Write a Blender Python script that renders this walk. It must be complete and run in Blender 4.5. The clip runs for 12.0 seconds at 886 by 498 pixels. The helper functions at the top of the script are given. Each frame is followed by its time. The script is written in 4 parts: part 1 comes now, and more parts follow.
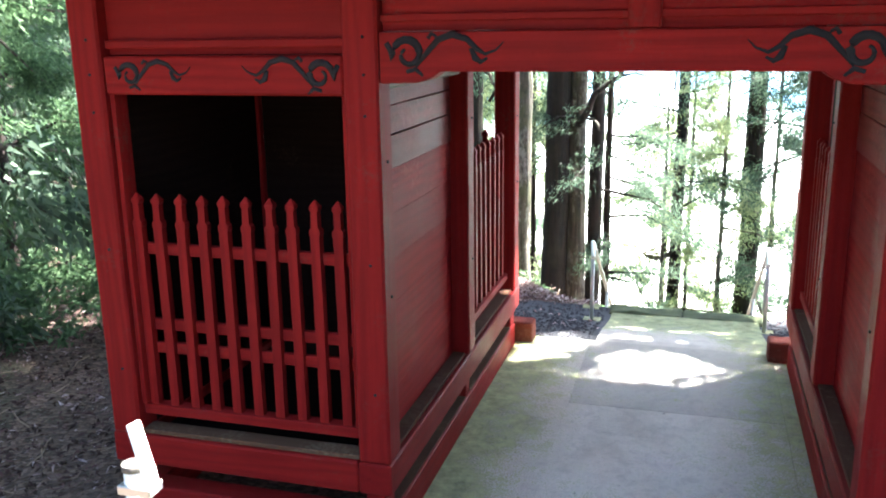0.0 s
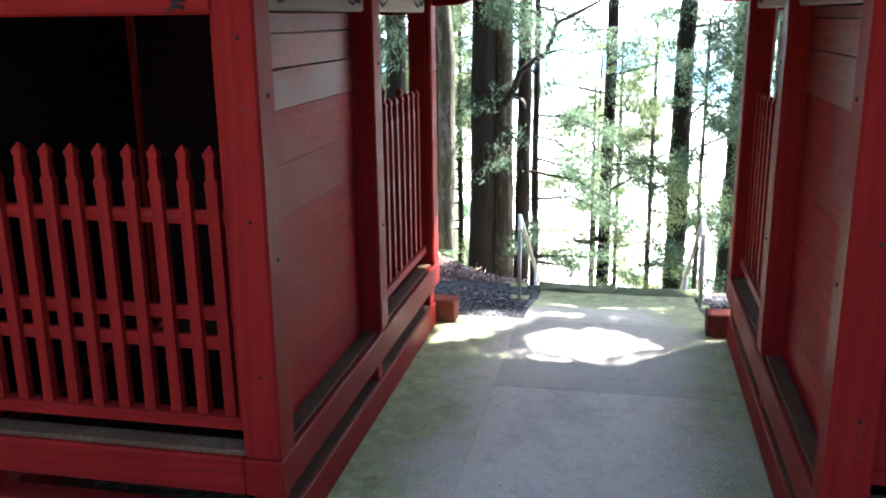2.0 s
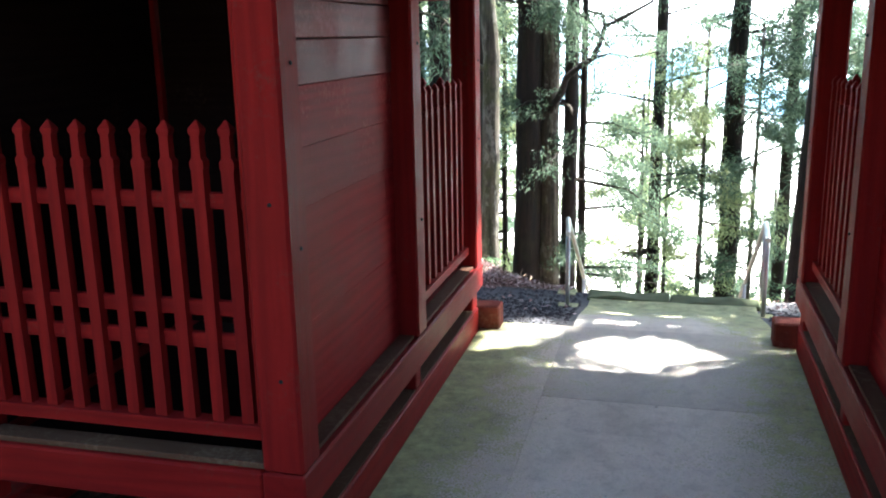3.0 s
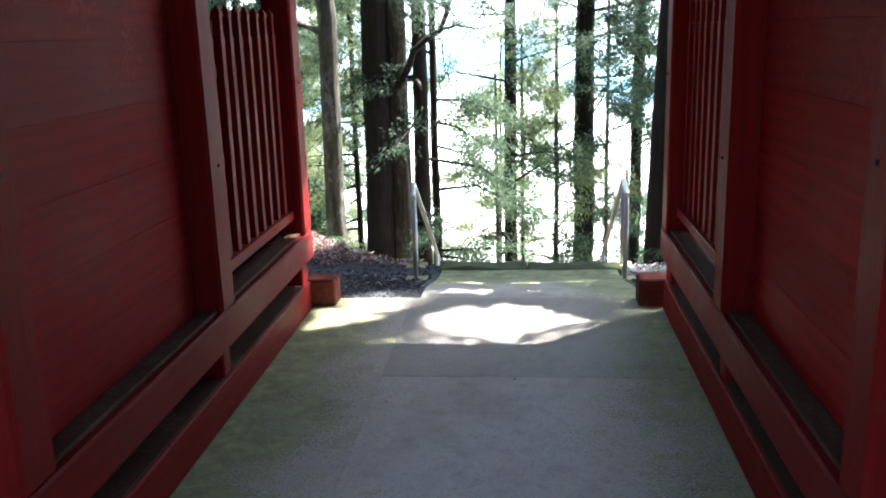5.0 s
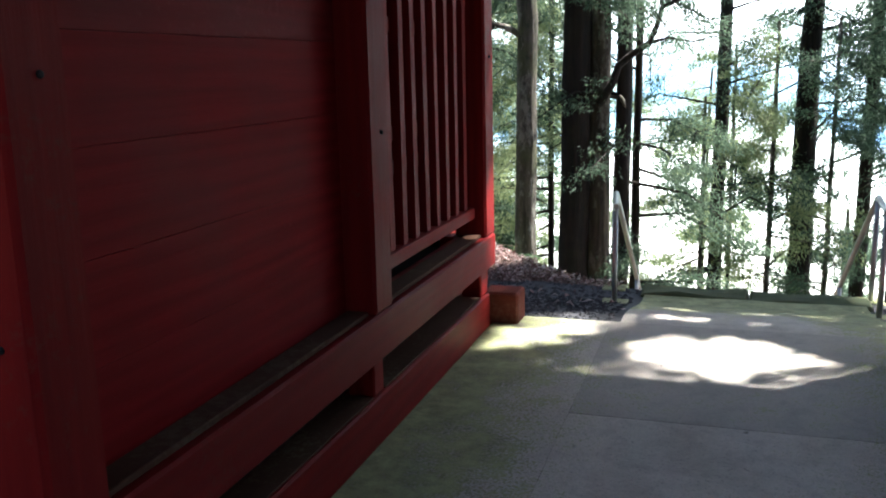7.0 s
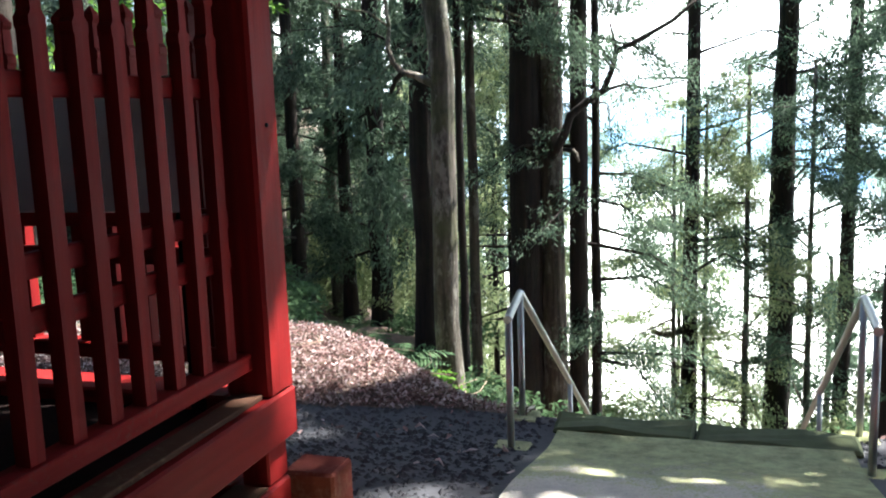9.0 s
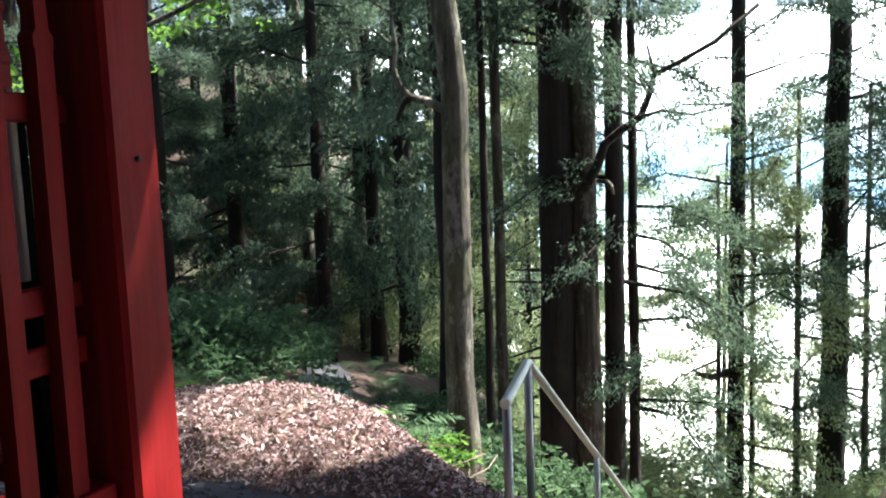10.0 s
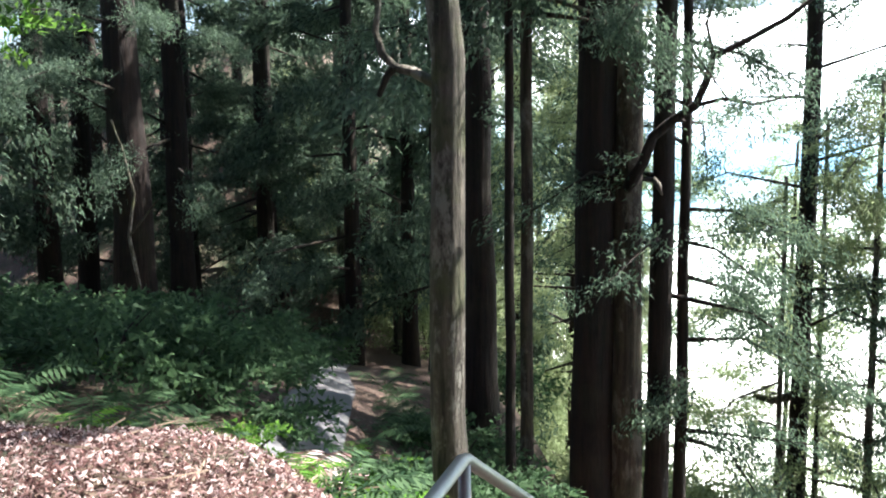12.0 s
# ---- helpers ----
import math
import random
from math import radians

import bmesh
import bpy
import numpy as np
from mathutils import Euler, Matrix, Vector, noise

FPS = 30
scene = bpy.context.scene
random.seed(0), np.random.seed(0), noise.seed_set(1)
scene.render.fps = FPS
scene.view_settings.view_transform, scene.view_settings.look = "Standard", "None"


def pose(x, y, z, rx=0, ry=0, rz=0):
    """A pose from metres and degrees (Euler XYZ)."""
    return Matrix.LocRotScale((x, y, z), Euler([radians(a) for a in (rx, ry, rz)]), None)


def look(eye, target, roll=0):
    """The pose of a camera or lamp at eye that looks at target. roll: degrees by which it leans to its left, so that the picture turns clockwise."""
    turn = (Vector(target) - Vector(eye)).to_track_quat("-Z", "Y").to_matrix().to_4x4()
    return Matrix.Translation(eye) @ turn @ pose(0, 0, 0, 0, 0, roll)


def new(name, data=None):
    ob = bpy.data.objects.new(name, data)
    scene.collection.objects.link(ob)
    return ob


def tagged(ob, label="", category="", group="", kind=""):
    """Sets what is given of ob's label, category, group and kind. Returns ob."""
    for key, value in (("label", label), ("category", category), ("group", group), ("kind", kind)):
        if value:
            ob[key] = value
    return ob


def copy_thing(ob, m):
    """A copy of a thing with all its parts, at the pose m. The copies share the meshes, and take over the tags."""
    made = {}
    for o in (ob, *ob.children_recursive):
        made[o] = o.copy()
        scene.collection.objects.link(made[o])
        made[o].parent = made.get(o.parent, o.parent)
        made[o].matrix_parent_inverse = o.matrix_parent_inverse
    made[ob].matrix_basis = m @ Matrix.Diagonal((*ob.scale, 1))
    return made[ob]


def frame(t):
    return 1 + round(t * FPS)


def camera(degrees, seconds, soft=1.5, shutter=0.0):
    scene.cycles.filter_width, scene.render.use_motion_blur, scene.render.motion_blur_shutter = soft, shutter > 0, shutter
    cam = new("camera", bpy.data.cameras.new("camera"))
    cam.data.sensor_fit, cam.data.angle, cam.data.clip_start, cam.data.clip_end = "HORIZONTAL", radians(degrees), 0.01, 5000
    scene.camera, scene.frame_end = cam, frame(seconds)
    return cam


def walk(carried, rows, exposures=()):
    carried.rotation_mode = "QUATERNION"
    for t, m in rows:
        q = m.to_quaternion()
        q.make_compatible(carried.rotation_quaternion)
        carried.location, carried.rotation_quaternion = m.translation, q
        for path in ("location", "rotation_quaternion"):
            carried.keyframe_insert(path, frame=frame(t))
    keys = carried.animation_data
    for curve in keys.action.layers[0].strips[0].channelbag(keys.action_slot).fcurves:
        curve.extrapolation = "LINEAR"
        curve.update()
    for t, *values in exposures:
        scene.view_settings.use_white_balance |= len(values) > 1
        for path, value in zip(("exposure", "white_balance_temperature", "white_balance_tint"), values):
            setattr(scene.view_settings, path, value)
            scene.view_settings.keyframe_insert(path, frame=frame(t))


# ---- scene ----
cam = camera(53.4, 12.0, soft=2.0)
PATH = [
    (0, (0.177, -0.716, 2.999), (-0.368, 1.144, 2.507), -0.9),
    (0.5, (0.187, -0.417, 2.885), (-0.416, 1.418, 2.366), -2.1),
    (1, (0.241, -0.161, 2.686), (-0.178, 1.726, 2.175), -1.9),
    (1.5, (0.198, -0.061, 2.67), (-0.154, 1.842, 2.165), -1.7),
    (2, (0.137, -0.02, 2.624), (-0.256, 1.874, 2.116), -0.7),
    (2.5, (0.054, 0.203, 2.508), (-0.438, 2.085, 2.046), -1.1),
    (4.5, (0.046, 0.983, 2.066), (-0.393, 2.861, 1.536), -1.1),
    (5, (0.098, 1.294, 1.923), (-0.09, 3.225, 1.437), -1.7),
    (5.5, (-0.018, 1.465, 1.807), (-0.209, 3.399, 1.335), -1.0),
    (6, (-0.085, 1.658, 1.751), (-0.418, 3.576, 1.291), -1.2),
    (6.5, (-0.008, 1.791, 1.633), (-0.544, 3.675, 1.233), -0.9),
    (7, (-0.09, 2.21, 1.545), (-0.699, 4.071, 1.142), -1.3),
    (7.2, (-0.104, 2.477, 1.517), (-0.676, 4.353, 1.13), -1.7),
    (8.8, (0.135, 3.981, 1.584), (-0.499, 5.846, 1.24), -2.5),
    (9, (0.183, 4.182, 1.62), (-0.403, 6.07, 1.316), -2.0),
    (9.5, (0.17, 4.577, 1.59), (-0.492, 6.445, 1.321), -1.1),
    (10, (0.133, 5.222, 1.608), (-0.541, 7.09, 1.372), -2.2),
    (10.5, (0.201, 5.571, 1.612), (-0.581, 7.402, 1.419), -1.3),
    (11, (0.189, 5.987, 1.556), (-0.653, 7.788, 1.334), -1.4),
    (11.5, (0.154, 6.495, 1.53), (-0.595, 8.334, 1.287), -1.8),
    (12, (0.076, 6.927, 1.512), (-0.723, 8.744, 1.267), -0.9),
]
walk(cam, [(t, look(eye, target, roll)) for t, eye, target, roll in PATH],
     [(0, 4.5), (0.5, 4.45), (1, 4.4), (2.5, 3.95), (4.5, 3.4), (5.5, 3.1), (6.5, 2.65), (7, 2.6), (9, 2.65), (10.5, 2.5), (12, 2.45)])

# ---------------- world, sun, light ----------------
SUN_EL, SUN_AZ = radians(56), radians(48)      # azimuth from +y towards +x
world = bpy.data.worlds.new("world")
scene.world = world
world.use_nodes = True
wn = world.node_tree.nodes
sky = wn.new("ShaderNodeTexSky")
sky.sky_type, sky.sun_disc = "NISHITA", False
sky.sun_elevation, sky.sun_rotation = SUN_EL, SUN_AZ
world.node_tree.links.new(sky.outputs[0], wn["Background"].inputs[0])
wn["Background"].inputs[1].default_value = 0.06
sun = new("sun", bpy.data.lights.new("sun", "SUN"))
sun.data.energy, sun.data.angle, sun.data.color = 5.0, radians(0.5), (1.0, 0.965, 0.91)
sun_dir = Vector((math.sin(SUN_AZ) * math.cos(SUN_EL), math.cos(SUN_AZ) * math.cos(SUN_EL), math.sin(SUN_EL)))
sun.matrix_world = look(sun_dir * 60, (0, 0, 0))


# ---------------- materials ----------------
def material(name, rough=0.7, metal=0.0):
    m = bpy.data.materials.new(name)
    m.use_nodes = True
    b = m.node_tree.nodes["Principled BSDF"]
    b.inputs["Roughness"].default_value, b.inputs["Metallic"].default_value = rough, metal
    return m, m.node_tree.nodes, m.node_tree.links, b


def coords(n, l, scale, rotation=(0, 0, 0)):
    c, mp = n.new("ShaderNodeTexCoord"), n.new("ShaderNodeMapping")
    mp.inputs["Scale"].default_value, mp.inputs["Rotation"].default_value = scale, rotation
    l.new(c.outputs["Object"], mp.inputs[0])
    return mp.outputs[0]


def noise_tex(n, l, vec, scale, detail=6, rough=0.6):
    t = n.new("ShaderNodeTexNoise")
    t.inputs["Scale"].default_value, t.inputs["Detail"].default_value, t.inputs["Roughness"].default_value = scale, detail, rough
    l.new(vec, t.inputs["Vector"])
    return t.outputs[0]


def ramp(n, l, fac, stops):
    r = n.new("ShaderNodeValToRGB")
    while len(r.color_ramp.elements) < len(stops):
        r.color_ramp.elements.new(0.5)
    for e, (p, c) in zip(r.color_ramp.elements, stops):
        e.position, e.color = p, (*c, 1)
    l.new(fac, r.inputs[0])
    return r.outputs[0]


def mix(n, l, fac, a, b, how="MIX"):
    x = n.new("ShaderNodeMix")
    x.data_type, x.blend_type = "RGBA", how
    for i, v in ((0, fac), (6, a), (7, b)):
        if isinstance(v, (int, float)):
            x.inputs[i].default_value = v
        elif isinstance(v, tuple):
            x.inputs[i].default_value = (*v, 1)
        else:
            l.new(v, x.inputs[i])
    return x.outputs[2]


def bump(n, l, b, height, strength, dist=0.01):
    k = n.new("ShaderNodeBump")
    k.inputs["Strength"].default_value, k.inputs["Distance"].default_value = strength, dist
    l.new(height, k.inputs["Height"])
    l.new(k.outputs[0], b.inputs["Normal"])


def object_random(n):
    return n.new("ShaderNodeObjectInfo").outputs["Random"]


def painted_wood(name, light, dark, worn, wear, grain_axis, rough=0.55, gloss=0.06):
    """Old paint on planed timber: grain along one axis, rubbed patches and soot."""
    m, n, l, b = material(name, rough)
    b.inputs["Specular IOR Level"].default_value = gloss
    sc = [26.0, 26.0, 26.0]
    sc[grain_axis] = 1.3
    g = noise_tex(n, l, coords(n, l, sc), 1.6, 8, 0.65)
    sc2 = [9.0, 9.0, 9.0]
    sc2[grain_axis] = 0.9
    wav = n.new("ShaderNodeTexWave")
    wav.wave_type, wav.inputs["Scale"].default_value, wav.inputs["Distortion"].default_value = "BANDS", 0.5, 12.0
    wav.bands_direction = "Z" if grain_axis != 2 else "X"
    wav.inputs["Detail"].default_value, wav.inputs["Detail Scale"].default_value = 3.0, 0.8
    l.new(coords(n, l, sc2), wav.inputs["Vector"])
    g = mix(n, l, 0.22, g, wav.outputs[0])
    big = noise_tex(n, l, coords(n, l, (1, 1, 1)), 2.3, 5, 0.6)
    fine = noise_tex(n, l, coords(n, l, (1, 1, 1)), 38, 4, 0.7)
    base = mix(n, l, big, dark, light)
    base = mix(n, l, ramp(n, l, g, ((0.35, (0.0,) * 3), (0.75, (1,) * 3))), base, mix(n, l, 0.9, base, dark), "MIX")
    mask = ramp(n, l, mix(n, l, 0.5, big, fine), ((wear - 0.03, (0,) * 3), (wear + 0.08, (0.85,) * 3)))
    col = mix(n, l, mask, base, worn)
    col = mix(n, l, object_random(n), col, mix(n, l, 0.6, col, dark))
    l.new(col, b.inputs["Base Color"])
    l.new(ramp(n, l, big, ((0.2, (rough - 0.15,) * 3), (0.8, (rough + 0.2,) * 3))), b.inputs["Roughness"])
    bump(n, l, b, g, 0.5, 0.004)
    return m


RED, RED_DARK, BARE = (0.31, 0.018, 0.017), (0.13, 0.008, 0.009), (0.14, 0.04, 0.033)
red_x = painted_wood("red_paint_x", RED, RED_DARK, BARE, 0.585, 0)
red_y = painted_wood("red_paint_y", RED, RED_DARK, BARE, 0.585, 1)
red_z = painted_wood("red_paint_z", RED, RED_DARK, BARE, 0.6, 2)
maroon = painted_wood("faded_red_board", (0.38, 0.019, 0.024), (0.17, 0.009, 0.011), (0.36, 0.05, 0.045), 0.64, 1, 0.58, 0.03)
bare_y = painted_wood("weathered_board", (0.27, 0.05, 0.05), (0.12, 0.02, 0.022), (0.31, 0.1, 0.095), 0.57, 1, 0.5, 0.1)
half_worn = painted_wood("half_worn_board", (0.34, 0.026, 0.03), (0.15, 0.012, 0.014), (0.33, 0.075, 0.07), 0.55, 1, 0.58, 0.04)
# near-black: the shade inside the bays is put into the board colour
shade_x = painted_wood("shade_dark_board_x", (0.02, 0.013, 0.011), (0.008, 0.005, 0.005), (0.036, 0.026, 0.02), 0.6, 0, 0.85, 0.05)
old_red = painted_wood("old_red_block", (0.19, 0.035, 0.026), (0.08, 0.02, 0.016), (0.2, 0.12, 0.09), 0.52, 0, 0.8)
# same boards along y, again darkened for the bays' shade
shade_y = painted_wood("shade_dark_board_y", (0.022, 0.013, 0.011), (0.009, 0.005, 0.005), (0.04, 0.026, 0.02), 0.6, 1, 0.8)
grey_wood = painted_wood("grey_end_wood", (0.33, 0.26, 0.22), (0.2, 0.14, 0.12), (0.4, 0.36, 0.32), 0.6, 1, 0.7)
dusty = painted_wood("dusty_sill_top", (0.13, 0.075, 0.05), (0.07, 0.035, 0.025), (0.16, 0.13, 0.09), 0.55, 1, 0.85)


def plain(name, colour, rough=0.6, metal=0.0, spread=0.35, scale=9):
    m, n, l, b = material(name, rough, metal)
    t = noise_tex(n, l, coords(n, l, (1, 1, 1)), scale, 6, 0.65)
    l.new(mix(n, l, t, tuple(c * (1 - spread) for c in colour), tuple(min(1, c * (1 + spread)) for c in colour)), b.inputs["Base Color"])
    bump(n, l, b, t, 0.2, 0.004)
    return m


black_paint = plain("black_paint", (0.006, 0.007, 0.011), 0.9)
steel = plain("galvanised_steel", (0.42, 0.43, 0.42), 0.42, 0.85, 0.2, 30)
white_plate = plain("white_cap", (0.75, 0.76, 0.76), 0.35, 0.0, 0.05)
stone = plain("mossy_stone", (0.12, 0.13, 0.08), 0.9, 0, 0.5, 6)
roofing = plain("dark_roof", (0.06, 0.055, 0.05), 0.8)


def concrete(name="mossy_concrete", damp=0.0):
    m, n, l, b = material(name, 0.88 - 0.1 * damp)
    v = coords(n, l, (1, 1, 1))
    big, mid, fine, spot = noise_tex(n, l, v, 1.5, 8, 0.7), noise_tex(n, l, v, 7, 8, 0.75), noise_tex(n, l, v, 70, 4, 0.7), noise_tex(n, l, v, 22, 3, 0.5)
    base = ramp(n, l, big, ((0.34, (0.6, 0.55, 0.48)), (0.5, (0.78, 0.72, 0.64)), (0.66, (0.88, 0.82, 0.75))))
    base = mix(n, l, ramp(n, l, mid, ((0.36, (0.4,) * 3), (0.52, (0.0,) * 3))), base, (0.32, 0.29, 0.26))
    base = mix(n, l, ramp(n, l, fine, ((0.36, (0.45,) * 3), (0.44, (0,) * 3))), base, (0.16, 0.15, 0.13))
    base = mix(n, l, ramp(n, l, spot, ((0.7, (0,) * 3), (0.76, (0.8,) * 3))), base, (0.07, 0.06, 0.05))
    base = mix(n, l, object_random(n), base, mix(n, l, 0.28, base, (0.14, 0.13, 0.12)))
    base = mix(n, l, damp, base, (0.24, 0.225, 0.2))
    # moss towards the two long edges and the far end, where no feet go
    sep, c = n.new("ShaderNodeSeparateXYZ"), n.new("ShaderNodeTexCoord")
    l.new(c.outputs["Object"], sep.inputs[0])
    def math_node(how, a, k):
        q = n.new("ShaderNodeMath")
        q.operation = how
        l.new(a, q.inputs[0])
        if isinstance(k, float):
            q.inputs[1].default_value = k
        elif k is not None:
            l.new(k, q.inputs[1])
        return q.outputs[0]
    side = math_node("MULTIPLY", math_node("MAXIMUM", math_node("SUBTRACT", math_node("ABSOLUTE", math_node("ADD", sep.outputs[0], 0.1), None), 0.42), 0.0), 0.95)
    far = n.new("ShaderNodeMapRange")
    far.inputs[1].default_value, far.inputs[2].default_value, far.inputs[4].default_value = 7.6, 8.9, 1.0
    l.new(sep.outputs[1], far.inputs[0])
    blot = math_node("MULTIPLY", math_node("SUBTRACT", mix(n, l, 0.4, mix(n, l, 0.5, big, mid), fine), 0.5), 5.2)
    total = math_node("ADD", math_node("ADD", side, far.outputs[0]), blot)
    mask = ramp(n, l, total, ((0.2, (0,) * 3), (0.4, (0.6,) * 3), (0.65, (0.9,) * 3)))
    moss = ramp(n, l, mid, ((0.35, (0.1, 0.12, 0.035)), (0.65, (0.36, 0.39, 0.17))))
    l.new(mix(n, l, mask, base, moss), b.inputs["Base Color"])
    bump(n, l, b, mix(n, l, 0.5, mid, fine), 0.6, 0.01)
    return m


concrete_mat = concrete()
older_concrete = concrete("older_damp_concrete", 0.5)


def ground_mat():
    """Brown leaf litter with earth and moss."""
    m, n, l, b = material("forest_floor", 0.95)
    v = coords(n, l, (1, 1, 1))
    big, mid = noise_tex(n, l, v, 0.35, 5), noise_tex(n, l, v, 3, 8, 0.7)
    vor = n.new("ShaderNodeTexVoronoi")
    vor.inputs["Scale"].default_value = 26
    l.new(v, vor.inputs["Vector"])
    leaf = ramp(n, l, vor.outputs["Color"], ((0.2, (0.03, 0.018, 0.014)), (0.55, (0.09, 0.055, 0.042)), (0.85, (0.2, 0.135, 0.11))))
    col = mix(n, l, mid, leaf, (0.05, 0.032, 0.022))
    col = mix(n, l, ramp(n, l, big, ((0.5, (0,) * 3), (0.62, (0.85,) * 3))), col, (0.03, 0.042, 0.02))
    l.new(col, b.inputs["Base Color"])
    bump(n, l, b, mix(n, l, 0.5, vor.outputs["Distance"], mid), 0.8, 0.03)
    return m


soil = ground_mat()


def bark(name, a, c, moss, lichen=0.0):
    m, n, l, b = material(name, 0.95)
    g = noise_tex(n, l, coords(n, l, (9, 9, 0.55)), 1.7, 8, 0.7)
    big = noise_tex(n, l, coords(n, l, (1, 1, 1)), 1.1, 5)
    col = mix(n, l, ramp(n, l, g, ((0.4, (0,) * 3), (0.6, (1,) * 3))), a, c)
    spots = noise_tex(n, l, coords(n, l, (1, 1, 0.6)), 7, 6, 0.7)
    col = mix(n, l, ramp(n, l, spots, ((0.5, (0,) * 3), (0.62, (0.7,) * 3))), col, mix(n, l, 0.5, a, c))
    col = mix(n, l, ramp(n, l, big, ((0.5, (0,) * 3), (0.62, (moss,) * 3))), col, (0.09, 0.1, 0.045))
    if lichen:
        pale_spots = noise_tex(n, l, coords(n, l, (1, 1, 0.45)), 4.5, 7, 0.72)
        col = mix(n, l, ramp(n, l, pale_spots, ((0.52, (0,) * 3), (0.6, (lichen,) * 3))), col, (0.3, 0.29, 0.25))
        col = mix(n, l, ramp(n, l, pale_spots, ((0.36, (0.8,) * 3), (0.46, (0,) * 3))), col, (0.03, 0.032, 0.018))
    l.new(mix(n, l, object_random(n), col, mix(n, l, 0.4, col, a)), b.inputs["Base Color"])
    bump(n, l, b, mix(n, l, 0.35, g, spots), 1.0, 0.06)
    return m


# cedar bark as a backlit dark and a sunlit copy, light put into colour
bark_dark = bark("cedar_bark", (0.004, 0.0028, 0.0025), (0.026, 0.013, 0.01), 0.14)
bark_sun_tinted = bark("sun_tinted_cedar_bark", (0.01, 0.007, 0.005), (0.085, 0.062, 0.045), 0.3, 0.35)
bark_pale = bark("pale_bark", (0.02, 0.017, 0.013), (0.15, 0.13, 0.105), 0.9, 0.7)


def leaf_mat(name, a, c, glow=(0.12, 0.19, 0.06), stops=None):
    m, n, l, b = material(name, 0.6)
    b.inputs["Specular IOR Level"].default_value = 0.14
    r = n.new("ShaderNodeNewGeometry").outputs["Random Per Island"]
    col = ramp(n, l, r, stops) if stops else mix(n, l, r, a, c)
    l.new(col, b.inputs["Base Color"])
    tr, ad = n.new("ShaderNodeBsdfTranslucent"), n.new("ShaderNodeMixShader")
    l.new(mix(n, l, 0.35, col, glow), tr.inputs[0])
    ad.inputs[0].default_value = 0.5
    l.new(b.outputs[0], ad.inputs[1]), l.new(tr.outputs[0], ad.inputs[2])
    l.new(ad.outputs[0], n["Material Output"].inputs[0])
    return m


cedar_leaf = leaf_mat("cedar_foliage", (0.011, 0.027, 0.024), (0.125, 0.185, 0.13), (0.17, 0.25, 0.15))
broad_leaf = leaf_mat("broad_foliage", (0.012, 0.036, 0.018), (0.1, 0.17, 0.085), (0.12, 0.21, 0.1))
# paler leaf colour that carries the sunlight on the slope
sun_tinted_leaf = leaf_mat("sun_tinted_foliage", (0.15, 0.2, 0.1), (0.32, 0.38, 0.21), (0.29, 0.35, 0.18))
lime_leaf = leaf_mat("lime_foliage", (0.05, 0.15, 0.022), (0.16, 0.32, 0.05))
# the palest stops put the bank's sun glare into the leaf colour
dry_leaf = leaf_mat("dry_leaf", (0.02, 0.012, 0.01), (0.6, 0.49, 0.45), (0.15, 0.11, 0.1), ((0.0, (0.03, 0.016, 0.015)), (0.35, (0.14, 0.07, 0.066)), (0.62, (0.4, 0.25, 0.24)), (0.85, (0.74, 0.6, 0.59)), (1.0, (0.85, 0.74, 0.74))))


dusty_x = painted_wood("dusty_sill_top_x", (0.13, 0.085, 0.055), (0.07, 0.04, 0.028), (0.17, 0.14, 0.1), 0.55, 0, 0.85)
board_grey = plain("grey_board", (0.66, 0.67, 0.7), 0.7, 0, 0.15, 4)
moss_stone = plain("dark_moss_stone", (0.07, 0.088, 0.04), 0.95, 0, 0.55, 7)
gravel_mat = plain("gravel", (0.032, 0.034, 0.042), 0.85, 0, 0.6, 28)
# darker copy of the dry leaves, with the slope's shade in its colour
shade_tinted_leaf = leaf_mat("shade_tinted_leaf", (0.02, 0.012, 0.01), (0.2, 0.1, 0.09), (0.08, 0.05, 0.045), ((0.0, (0.012, 0.008, 0.008)), (0.45, (0.05, 0.028, 0.03)), (0.8, (0.14, 0.085, 0.085)), (0.95, (0.4, 0.32, 0.33)), (1.0, (0.6, 0.52, 0.54))))
twig_mat = plain("twig", (0.2, 0.15, 0.11), 0.9, 0, 0.4)


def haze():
    m, n, l, b = material("glowing_valley_haze", 1.0)
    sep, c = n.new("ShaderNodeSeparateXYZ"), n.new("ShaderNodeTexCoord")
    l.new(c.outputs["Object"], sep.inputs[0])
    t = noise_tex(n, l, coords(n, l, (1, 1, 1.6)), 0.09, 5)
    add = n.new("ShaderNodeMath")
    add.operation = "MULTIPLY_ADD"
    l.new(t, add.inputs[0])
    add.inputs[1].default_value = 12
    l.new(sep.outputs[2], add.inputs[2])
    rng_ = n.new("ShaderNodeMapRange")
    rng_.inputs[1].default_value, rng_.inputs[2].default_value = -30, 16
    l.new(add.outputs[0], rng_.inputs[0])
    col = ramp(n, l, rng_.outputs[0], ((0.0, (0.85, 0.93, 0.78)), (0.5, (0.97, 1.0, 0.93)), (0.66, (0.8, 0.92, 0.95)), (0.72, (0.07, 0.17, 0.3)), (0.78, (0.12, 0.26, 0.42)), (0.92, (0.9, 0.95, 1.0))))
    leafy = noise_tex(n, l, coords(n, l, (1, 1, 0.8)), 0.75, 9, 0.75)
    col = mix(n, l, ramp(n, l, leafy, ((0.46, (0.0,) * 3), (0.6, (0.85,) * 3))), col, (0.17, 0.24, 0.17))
    # emission stands in for sunlight on the distant valley
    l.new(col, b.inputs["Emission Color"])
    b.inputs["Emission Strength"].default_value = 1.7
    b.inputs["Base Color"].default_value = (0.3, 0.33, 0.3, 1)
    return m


glow_haze_mat = haze()


